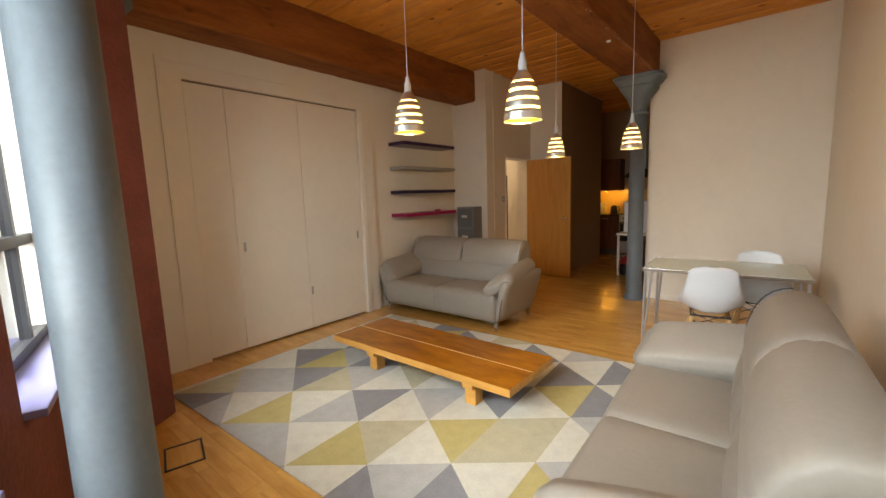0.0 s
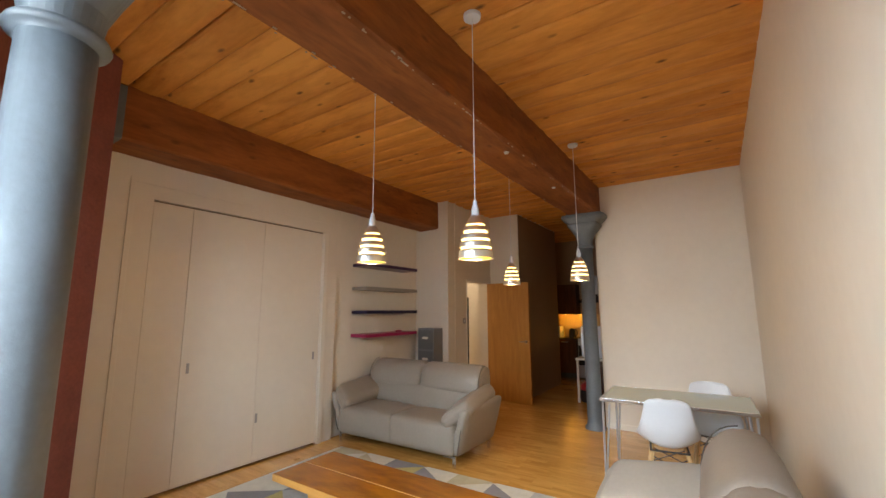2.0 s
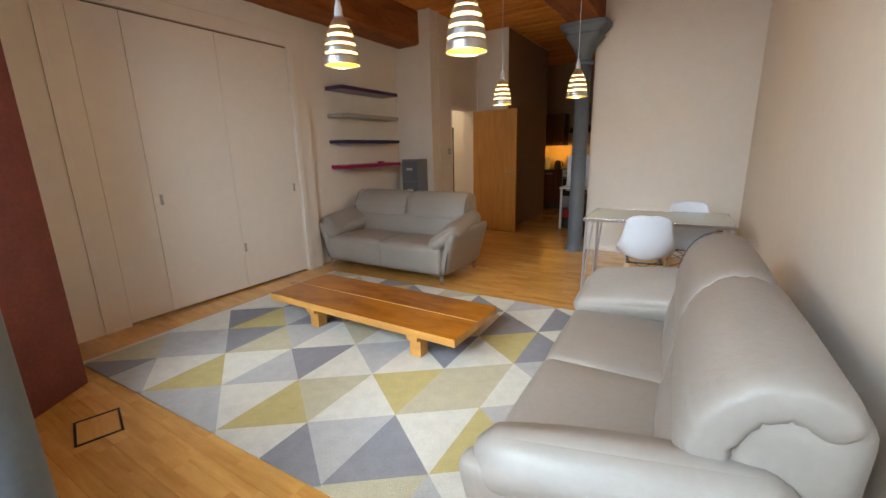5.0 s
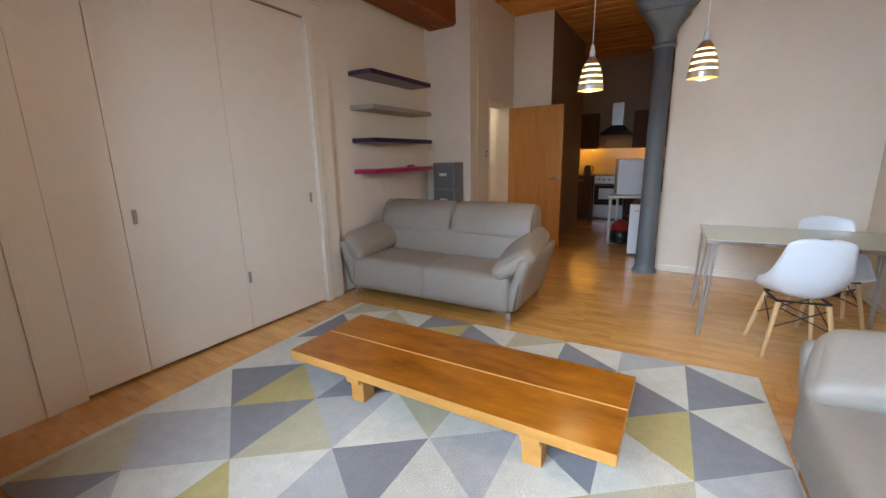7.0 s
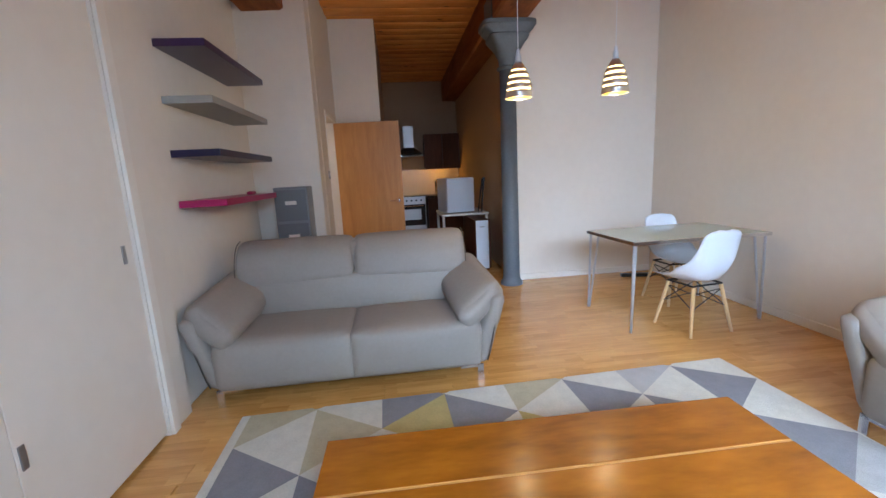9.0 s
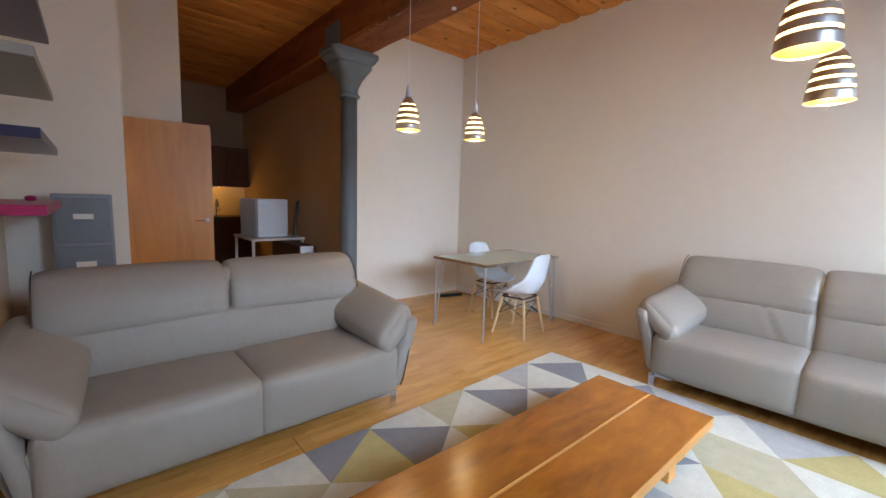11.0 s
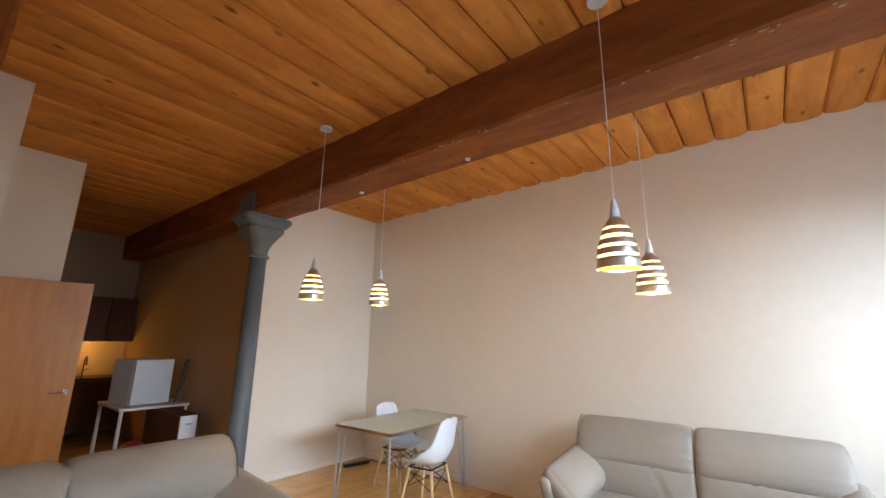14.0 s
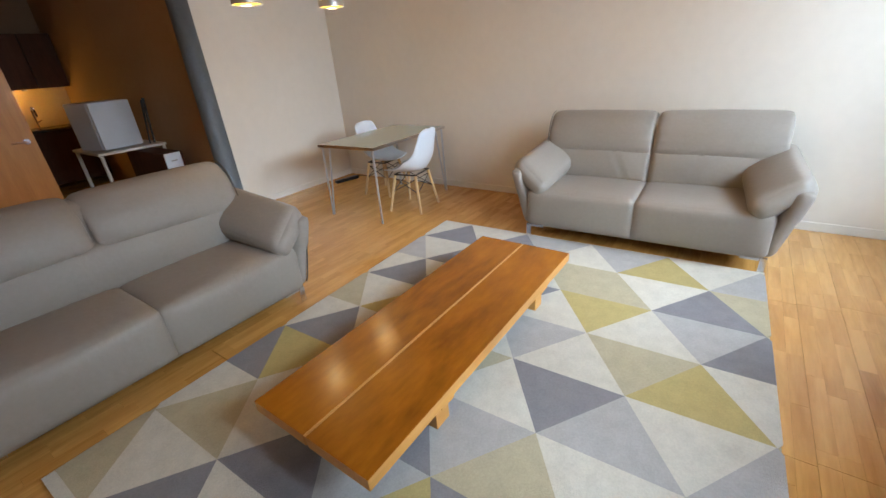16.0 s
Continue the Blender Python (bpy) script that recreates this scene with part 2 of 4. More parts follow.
def add_lathe(bm, profile, seg=24, m=None, caps=True):
    """A turned body: profile of (radius, z)."""
    rings = []
    for r, z in profile:
        rings.append([bm.verts.new((r * math.cos(2 * math.pi * i / seg), r * math.sin(2 * math.pi * i / seg), z)) for i in range(seg)])
    for p, q in zip(rings, rings[1:]):
        for i in range(seg):
            bm.faces.new((p[i], p[(i + 1) % seg], q[(i + 1) % seg], q[i]))
    for ring in (rings[0], rings[-1]) if caps else ():
        if (ring[0].co.xy).length > 1e-4:
            bm.faces.new(ring)
    vs = [v for ring in rings for v in ring]
    if m is not None:
        bmesh.ops.transform(bm, matrix=m, verts=vs)
    return vs


def add_rod(bm, a, b, r, r2=None, seg=10):
    a, b = Vector(a), Vector(b)
    turn = (b - a).to_track_quat("Z", "Y").to_matrix().to_4x4()
    add_lathe(bm, [(r, 0), (r if r2 is None else r2, (b - a).length)], seg, Matrix.Translation(a) @ turn)


def add_prism(bm, pts, z0, z1):
    lo = [bm.verts.new((x, y, z0)) for x, y in pts]
    hi = [bm.verts.new((x, y, z1)) for x, y in pts]
    bm.faces.new(lo[::-1])
    bm.faces.new(hi)
    n = len(pts)
    for i in range(n):
        bm.faces.new((lo[i], lo[(i + 1) % n], hi[(i + 1) % n], hi[i]))


def add_cushion(bm, half, r, bulge=(0, 0, 0), n=9, m=None, shape=None):
    """A soft rounded block. half: its half sizes; bulge: how far each pair of faces swells."""
    h = Vector(half)
    made = {}

    def vert(i, j, k):
        key = (i, j, k)
        if key not in made:
            u = [math.sin(math.pi / 2 * (2 * c / n - 1)) for c in key]
            p = Vector([u[a] * h[a] for a in range(3)])
            inner = Vector([max(-(h[a] - r), min(h[a] - r, p[a])) for a in range(3)])
            d = p - inner
            if d.length > 1e-6:
                p = inner + d.normalized() * r
            for a in range(3):
                b, c = (a + 1) % 3, (a + 2) % 3
                p[a] += bulge[a] * u[a] * (1 - u[b] ** 2) * (1 - u[c] ** 2)
            if shape:
                p = shape(p)
            made[key] = bm.verts.new(p)
        return made[key]

    for i in range(n):
        for j in range(n):
            for c, flip in ((0, False), (n, True)):
                for quad in (((i, j, c), (i + 1, j, c), (i + 1, j + 1, c), (i, j + 1, c)), ((c, i, j), (c, i + 1, j), (c, i + 1, j + 1), (c, i, j + 1)), ((j, c, i), (j, c, i + 1), (j + 1, c, i + 1), (j + 1, c, i))):
                    vs = [vert(*q) for q in quad]
                    bm.faces.new(vs if flip else vs[::-1])
    if m is not None:
        bmesh.ops.transform(bm, matrix=m, verts=list(made.values()))
    return list(made.values())


def structure(name, bm, material, label="", smooth=False):
    return part(name, bm, material, None, label, smooth, "structure")


# ---- structure ----
CEIL = 3.28
WEST, EAST, NORTH = -3.955, 0.5, 5.0
bm = bmesh.new()
add_prism(bm, [(-5.2, -0.05), (-5.2, 9.7), (0.7, 9.7), (0.7, -1.74)], -0.3, -0.012)
structure("floor", bm, M_floor, "warm beech strip floor under the boards")
bm = box((EAST, -1.75, 0), (EAST + 0.2, NORTH + 0.2, CEIL + 0.3))
structure("wall_east", bm, M_wall, "long plain cream painted wall behind the sofa and dining table")
structure("wall_north", box((-1.24, NORTH, 0), (EAST - 0.002, NORTH + 0.2, CEIL + 0.3)), M_wall, "cream painted end wall behind the dining table")
# its brown stands in for weak lamplight on cream
structure("wall_corridor", box((-1.24, NORTH + 0.202, 0), (-1.04, 9.598, CEIL + 0.3)), M_cwall, "cream wall beside the way to the kitchen, coloured brown for its dimness")
# a cream wall, darkened by colour to look dim
structure("wall_kitchen", box((-5.2, 9.4, 0), (-1.242, 9.6, CEIL + 0.3)), M_kwall, "cream end wall of the kitchen behind its units, coloured brown for its dimness")
# west side
structure("wall_niche", box((-4.2, 2.652, 0), (-3.985, 4.40, CEIL + 0.3)), M_wall, "cream wall of the shelf niche beside the wardrobe")
bm = bmesh.new()
add_box(bm, (-4.1, -0.6, 0), (-3.94, 0.535, CEIL + 0.3))
add_box(bm, (-4.1, 0.535, 2.53), (-3.94, 2.42, CEIL + 0.3))
add_box(bm, (-4.1, 2.42, 0), (-3.94, 2.65, CEIL + 0.3))
structure("wall_wardrobe", bm, M_wardrobe, "cream painted wall round the built-in wardrobe doors")
structure("wall_behind_wardrobe", box((-4.75, -0.6, 0), (-4.6, 2.6, CEIL + 0.3)), M_wall)
bm = bmesh.new()
add_box(bm, (-4.3, 4.402, 0), (-3.356, 4.60, CEIL + 0.3))
add_box(bm, (-3.60, 4.602, 0), (-3.35, 4.96, CEIL + 0.3))
add_box(bm, (-3.60, 5.80, 0), (-3.35, 5.848, CEIL + 0.3))
add_box(bm, (-3.60, 4.96, 2.045), (-3.35, 5.80, CEIL + 0.3))
structure("wall_pier", bm, M_wall, "cream wall with the doorway to the hall")
structure("wall_hall_west", box((-5.2, 4.61, 0), (-5.05, 6.8, CEIL)), M_wall)
structure("wall_hall_south", box((-5.048, 4.61, 0), (-4.302, 4.7, CEIL)), M_wall)
structure("wall_hall_north", box((-5.048, 6.6, 0), (-3.602, 6.75, CEIL)), M_wall)
structure("ceiling_hall", box((-5.048, 4.702, 2.6), (-3.602, 6.598, 2.7)), M_wall)
structure("wall_block", box((-3.60, 5.85, 0), (-2.78, 7.9, CEIL + 0.3)), M_wall, "cream boxed-out wall behind the open door")
structure("wall_kitchen_west", box((-5.2, 7.902, 0), (-5.05, 9.398, CEIL + 0.3)), M_wall)
structure("wall_kitchen_south", box((-5.048, 7.75, 0), (-3.602, 7.9, CEIL + 0.3)), M_wall)
# thin sheet added to darken the shaded corridor side of the cream block
structure("wall_block_shade", box((-2.779, 5.853, 0), (-2.774, 7.897, CEIL - 0.002)), M_kwall, "brown sheet for the shade on the side of the boxed-out cream wall")
# brick pier beside the window
bm = bmesh.new()
add_prism(bm, [(-3.17, -0.02), (-3.93, -0.02), (-3.93, -0.60), (-2.92, -0.72), (-2.85, -0.50)], 0, CEIL)
structure("wall_brick_pier", bm, M_brick, "dark red brick window pier beside the wardrobe wall")

bm = bmesh.new()
add_prism(bm, [(-2.846, -0.505), (-2.852, -0.506), (-2.926, -0.735), (-2.916, -0.735)], SILL, 2.5)
structure("window_reveal", bm, M_trim, "white painted window reveal")


def wall_box(bm, s0, s1, d0, d1, z0, z1, bevel=0.0):
    m = Matrix.Translation(WALL0) @ pose(0, 0, 0, 0, 0, SKEW)
    add_box(bm, (s0, d0, z0), (s1, d1, z1), bevel, m=m)


bm = bmesh.new()
edges = [-1.60, *[e for w in WINDOWS for e in w], 2.35]
wall_box(bm, edges[0], edges[-1], -0.23, 0, 0, SILL - 0.03)
wall_box(bm, edges[0], edges[-1], -0.23, 0, HEAD, CEIL + 0.3)
for i in range(0, len(edges), 2):
    wall_box(bm, edges[i], edges[i + 1], -0.23, 0, SILL - 0.03, HEAD)
structure("wall_window", bm, M_brick, "dark red brick wall below and between the windows")
for i, (a, b) in enumerate(WINDOWS):
    w = new("window_%d" % (i + 1))
    tagged(w, "tall window with dark frames and a deep sill", kind="structure")
    bm = bmesh.new()
    wall_box(bm, a, b, -0.2, 0.06, SILL - 0.028, SILL, 0.004)
    part("window_sill", bm, M_sill, w, "blue-grey painted deep window sill")
    bm = bmesh.new()
    for s in (a, b - 0.05):
        wall_box(bm, s, s + 0.05, -0.17, -0.11, SILL, HEAD)
    wall_box(bm, a + 0.05, b - 0.05, -0.17, -0.11, SILL, SILL + 0.05)
    wall_box(bm, a + 0.05, b - 0.05, -0.17, -0.11, HEAD - 0.05, HEAD)
    wall_box(bm, a + 0.05, b - 0.05, -0.165, -0.115, 1.30, 1.35)
    n = max(2, round((b - a) / 0.45))
    for k in range(1, n):
        s = a + (b - a) * k / n
        wall_box(bm, s - 0.02, s + 0.02, -0.162, -0.118, SILL + 0.05, 1.30)
        wall_box(bm, s - 0.02, s + 0.02, -0.162, -0.118, 1.35, HEAD - 0.05)
    part("window_frame", bm, M_frame, w)
    bm = bmesh.new()
    wall_box(bm, a + 0.04, b - 0.04, -0.144, -0.138, SILL + 0.04, HEAD - 0.04)
    p = part("pane", bm, M_pane, w)
    p.visible_shadow = False

# the street and the building across it
structure("ground", box((-150, -150, -3.6), (150, 150, -3.5)), M_street, "dark asphalt street below the windows")
far = empty("brick_building", pose(1.0, -13.0, -3.5, 0, 0, SKEW), "pale red brick building across the street with rows of dark windows", "building")
bm = bmesh.new()
cols = [-13 + 2.6 * k for k in range(11)]
for z0, z1 in ((0, 1.0), (2.8, 4.2), (6.0, 6.8)):
    add_box(bm, (-14.2, -6, z0), (14.2, 0, z1))
for z0, z1 in ((1.0, 2.8), (4.2, 6.0)):
    for xa, xb in zip([-14.2] + [c + 0.6 for c in cols], [c - 0.6 for c in cols] + [14.2]):
        add_box(bm, (xa, -6, z0), (xb, 0, z1))
part("wall", bm, M_far_brick, far)
part("roof", box((-14.4, -6.2, 6.802), (14.4, 0.2, 7.0)), M_dark, far)
for z0 in (1.0, 4.2):
    for c in cols:
        win = part("window", box((c - 0.598, -0.22, z0 + 0.002), (c + 0.598, -0.18, z0 + 1.798)), M_blackglass, far)
        bm = bmesh.new()
        for xa in (-0.598, -0.03, 0.538):
            add_box(bm, (c + xa, -0.178, z0 + 0.002), (c + xa + 0.06, -0.12, z0 + 1.798))
        part("frame", bm, M_white, win)

# ceiling of boards, each a little higher or lower than the next
rnd = random.Random(4)
bm = bmesh.new()
y = -2.2
while y < 9.6:
    wd = 0.235
    for x0, x1 in ((-5.2, -3.75), (-3.75, -1.34), (-1.34, 0.7)):
        z = CEIL + rnd.uniform(0.0, 0.012)
        prof = [(0.002, 0.050), (0.004, 0.026), (0.020, 0.012), (0.065, 0.003), (0.1175, 0.0), (0.170, 0.003), (0.215, 0.012), (0.231, 0.026), (0.233, 0.050)]
        rows = [[bm.verts.new((xx, y + q, z + h)) for q, h in prof] for xx in (x0, x1 - 0.002)]
        for k in range(len(prof)):
            k2 = (k + 1) % len(prof)
            bm.faces.new((rows[0][k], rows[0][k2], rows[1][k2], rows[1][k]))
        bm.faces.new(rows[0])
        bm.faces.new(rows[1])
    y += wd
bmesh.ops.recalc_face_normals(bm, faces=bm.faces)
structure("ceiling", bm, M_ceil, "varnished orange pine boards with dark joints")
structure("ceiling_deck", box((-5.2, -2.2, CEIL + 0.066), (0.7, 9.7, CEIL + 0.2)), M_gap)


def beam(name, x0, x1, y0, y1, z0):
    rb = random.Random(int(abs(x0) * 100))
    bm = bmesh.new()
    n = 40
    rows = []
    for i in range(n + 1):
        yy = y0 + (y1 - y0) * i / n
        j = [rb.uniform(-0.004, 0.004) for _ in range(6)]
        c = 0.018 + rb.uniform(-0.005, 0.008)
        rows.append([bm.verts.new(p) for p in ((x0 + j[0], yy, CEIL + 0.01), (x0 + j[1], yy, z0 + c), (x0 + c, yy, z0 + j[2]), (x1 - c, yy, z0 + j[3]), (x1 + j[4], yy, z0 + c), (x1 + j[5], yy, CEIL + 0.01))])
    for p, q in zip(rows, rows[1:]):
        for k in range(5):
            bm.faces.new((p[k], p[k + 1], q[k + 1], q[k]))
    bm.faces.new(rows[0])
    bm.faces.new(rows[-1])
    bmesh.ops.recalc_face_normals(bm, faces=bm.faces)
    return structure(name, bm, M_beam, "heavy dark-stained timber ceiling beam")


beam("beam_centre", -1.53, -1.15, -1.3, 9.39, 2.87)
beam("beam_west", -3.93, -3.54, -0.5, 4.398, 2.855)


rs_ = random.Random(9)
bm = bmesh.new()
for _ in range(80):
    yy = rs_.uniform(-0.4, 4.3)
    x0_ = rs_.choice((-1.155, -1.165, -1.525, -1.50))
    l_ = rs_.uniform(0.006, 0.035)
    add_box(bm, (x0_, yy, 2.868), (x0_ + rs_.uniform(0.004, 0.010), yy + l_, 2.872), m=pose(0, 0, rs_.uniform(-0.003, 0.0)))
part("old_paint_fleck", bm, M_fleck, bpy.data.objects["beam_centre"], "chips of old pale paint", kind="stuff")
structure("beam_shoe", box((-3.937, 0.0, 2.846), (-3.525, 0.13, CEIL - 0.002), 0.006), M_iron, "grey painted iron shoe at the end of the beam")


def iron_column(x, y, zring):
    col = empty("iron_column", pose(x, y, 0), "grey painted cast-iron column with a flared capital under the beam", "column", "columns under the beam")
    bm = bmesh.new()
    add_lathe(bm, [(0.13, 0), (0.13, 0.03), (0.105, 0.06), (0.098, 0.12), (0.088, zring - 0.02)], 32)
    part("shaft", bm, M_iron, col, smooth=True)
    bm = bmesh.new()
    add_lathe(bm, [(0.088, zring - 0.02), (0.112, zring - 0.012), (0.118, zring), (0.112, zring + 0.014), (0.09, zring + 0.022)], 32)
    part("collar", bm, M_iron, col, smooth=True)
    bm = bmesh.new()
    top = 2.866
    prof = [(0.088, 0.088, zring + 0.02), (0.100, 0.10, zring + 0.09), (0.130, 0.13, zring + 0.17), (0.170, 0.16, zring + 0.24), (0.208, 0.18, zring + 0.285), (0.215, 0.185, zring + 0.31), (0.205, 0.18, zring + 0.325), (0.262, 0.19, top - 0.075), (0.275, 0.20, top - 0.05), (0.29, 0.21, top - 0.04), (0.29, 0.21, top)]
    rings = []
    for k, (rx, ry, z) in enumerate(prof):
        e = 1.0 if k < 2 else (0.75 if k == 2 else 0.4)
        ring = []
        for i in range(32):
            a = 2 * math.pi * i / 32
            c, s = math.cos(a), math.sin(a)
            ring.append(bm.verts.new((rx * math.copysign(abs(c) ** e, c), ry * math.copysign(abs(s) ** e, s), z)))
        rings.append(ring)
    for p, q in zip(rings, rings[1:]):
        for i in range(32):
            bm.faces.new((p[i], p[(i + 1) % 32], q[(i + 1) % 32], q[i]))
    bm.faces.new(rings[0][::-1])
    bm.faces.new(rings[-1])
    part("capital", bm, M_iron, col)
    bm = box((-0.205, -0.17, 2.868), (-0.192, 0.17, 3.12), 0.003)
    part("shoe_plate", bm, M_iron, col)
    return col


iron_column(-1.34, -0.68, 2.30)
iron_column(-1.34, 4.86, 2.42)

# wardrobe
ward = empty("wardrobe", pose(-3.94, 1.45, 0), "built-in cream wardrobe with tall flush folding doors", "wardrobe")
for y0, y1 in ((0.54, 0.8734), (0.8766, 1.6234), (1.6266, 2.415)):
    part("wardrobe_door", box((-0.045, y0 - 1.45, 0.02), (-0.012, y1 - 1.45, 2.514), 0.003), M_wardrobe, ward)
part("rail", box((-0.06, -0.91, 2.5155), (-0.013, 0.965, 2.5245)), M_toprail, ward, "thin brown rail above the doors")
part("backing", box((-0.08, -0.91, 0.0), (-0.062, 0.965, 2.528)), M_gap, ward)
for y0, z0 in ((0.94, 1.03), (1.65, 0.45), (2.34, 1.02)):
    part("finger_pull", box((-0.012, y0 - 1.462, z0 - 0.045), (-0.006, y0 - 1.438, z0 + 0.045), 0.002), M_steel, ward, "small recessed metal finger pull")
bm = bmesh.new()
add_box(bm, (-3.938, 0.345, 0), (-3.93, 0.385, 2.69), 0.002)
add_box(bm, (-3.938, 0.385, 2.655), (-3.93, 2.64, 2.69), 0.002)
structure("trim", bm, M_wardrobe, "slim cream moulding round the wardrobe")
structure("trim.001", box((-3.938, 2.425, 0), (-3.92, 2.486, 2.52), 0.002), M_trim)

# skirting
structure("baseboard", box((EAST - 0.016, -1.3, 0), (EAST - 0.001, 4.985, 0.07), 0.003), M_trim, "white painted skirting board")
structure("baseboard.001", box((-1.22, NORTH - 0.016, 0), (EAST - 0.018, NORTH - 0.001, 0.07), 0.003), M_trim)

# door
structure("door_frame", (lambda b: (add_box(b, (-3.37, 4.945, 0), (-3.340, 4.964, 2.07), 0.003), add_box(b, (-3.37, 4.965, 2.035), (-3.340, 5.80, 2.07), 0.003), b)[-1])(bmesh.new()), M_trim, "white painted door architrave")
door = tagged(new("door_1"), "oak veneer flush door standing open against the wall", kind="structure")
door.matrix_world = pose(-3.375, 5.765, 0, 0, 0, -5)
part("door_leaf", box((0, -0.022, 0.01), (0.83, 0.022, 2.03), 0.002), M_door, door)
bm = bmesh.new()
add_lathe(bm, [(0.024, 0), (0.024, 0.008)], 16, pose(0.77, -0.022, 1.02, 90))
add_rod(bm, (0.77, -0.022, 1.02), (0.77, -0.065, 1.02), 0.009)
add_rod(bm, (0.775, -0.062, 1.02), (0.66, -0.062, 1.02), 0.009)
part("door_handle", bm, M_chrome, door, "chrome lever handle")


# ---- rug ----
RUG_ROWS = ("PCOPCPGCGC", "SGCSSCOGCP", "GPCOCGCCGC", "COSCPCGOCS", "PCPGCSGCGC", "POCSPGOCOG", "PCPGOPGCSC", "GSPCGCCGCS")
RUG_KEY = {"C": "cream", "P": "pale", "G": "grey", "O": "ochre", "S": "sand"}


def clipped(poly, axis, limit, sign):
    out = []
    for p, q in zip(poly, poly[1:] + poly[:1]):
        dp, dq = sign * (limit - p[axis]), sign * (limit - q[axis])
        if dp >= 0:
            out.append(p)
        if (dp > 0) != (dq > 0) and abs(dp - dq) > 1e-9:
            u = dp / (dp - dq)
            out.append((p[0] + (q[0] - p[0]) * u, p[1] + (q[1] - p[1]) * u))
    return out


def rug():
    """Woven in strips 0.3755 wide, each of triangles 0.537 high; origin at the north-east corner."""
    root = empty("rug", pose(-0.54, 2.612, 0, 0, 0, 1.9), "flat woven rug patterned with cream, grey and ochre triangles", "rug")
    part("backing", box((-3.055, -2.455, 0.0), (-0.002, -0.002, 0.006)), M_rug["sand"], root)
    col = [-0.01 - 0.3755 * k for k in range(9)]
    vy = lambda k, j: (0.0 if k % 2 == 0 else 0.268) + 0.537 * j - 2.44
    for k, text in enumerate(RUG_ROWS):
        tris = []
        for j in range(-1, 6):
            tris.append(((col[k], vy(k, j)), (col[k], vy(k, j + 1)), (col[k + 1], vy(k + 1, j if k % 2 == 0 else j + 1))))
            tris.append(((col[k + 1], vy(k + 1, j)), (col[k + 1], vy(k + 1, j + 1)), (col[k], vy(k, j + 1 if k % 2 == 0 else j))))
        tris.sort(key=lambda t: sum(p[1] for p in t))
        tris = [t for t in tris if -0.13 < (sum(p[1] for p in t) / 3 + 2.44) / 0.537 < 4.74]
        for t, c in zip(tris, text):
            poly = clipped(clipped(list(t), 1, 0.0, 1), 1, -2.46, -1)
            if len(poly) < 3:
                continue
            bm = bmesh.new()
            add_prism(bm, poly, 0.0062, 0.0125)
            bmesh.ops.recalc_face_normals(bm, faces=bm.faces)
            part("triangle", bm, M_rug[RUG_KEY[c]], root)
    part("border", box((-3.06, -2.46, 0.0062), (col[8] - 0.001, 0, 0.0122)), M_rug["cream"], root)
    part("border", box((col[0] + 0.0005, -2.46, 0.0062), (0, 0, 0.0122)), M_rug["cream"], root)


rug()


# ---- sofa ----
def add_folded_pad(bm, path, xc, hw, th):
    """A padded strip of half width hw and half thickness th, laid along a path of (y, z)."""
    pts = []
    q = [Vector(p) for p in [path[0], *path, path[-1]]]
    for i in range(1, len(q) - 2):
        for u in (0, 0.25, 0.5, 0.75):
            pts.append(0.5 * (2 * q[i] + (q[i + 1] - q[i - 1]) * u + (2 * q[i - 1] - 5 * q[i] + 4 * q[i + 1] - q[i + 2]) * u ** 2 + (3 * q[i] - q[i - 1] - 3 * q[i + 1] + q[i + 2]) * u ** 3))
    pts.append(q[-1])
    rings = []
    n = len(pts)
    for i, p in enumerate(pts):
        d = (pts[min(i + 1, n - 1)] - pts[max(i - 1, 0)]).normalized()
        nor = Vector((-d.y, d.x))
        end = min(i, n - 1 - i)
        f = (0.55, 0.82, 0.94)[end] if end < 3 else 1.0
        pinch = 0.3 * max(0.0, math.sin(i * 1.7 + math.sin(i * 0.9))) ** 3 if end > 3 else 0
        ring = []
        for k in range(36):
            a = 2 * math.pi * k / 36
            c, s_ = math.cos(a), math.sin(a)
            x = (hw - 0.02 * (1 - f)) * math.copysign(abs(c) ** 0.17, c)
            t = th * f * math.copysign(abs(s_) ** 0.45, s_) * (1 + 0.10 * (1 - (x / hw) ** 2) - pinch * abs(x / hw) ** 9)
            ring.append(bm.verts.new((xc + x, p.x + nor.x * t, p.y + nor.y * t)))
        rings.append(ring)
    for p, q in zip(rings, rings[1:]):
        for k in range(36):
            bm.faces.new((p[k], p[(k + 1) % 36], q[(k + 1) % 36], q[k]))
    bm.faces.new(rings[0][::-1])
    bm.faces.new(rings[-1])
    bmesh.ops.recalc_face_normals(bm, faces=bm.faces)


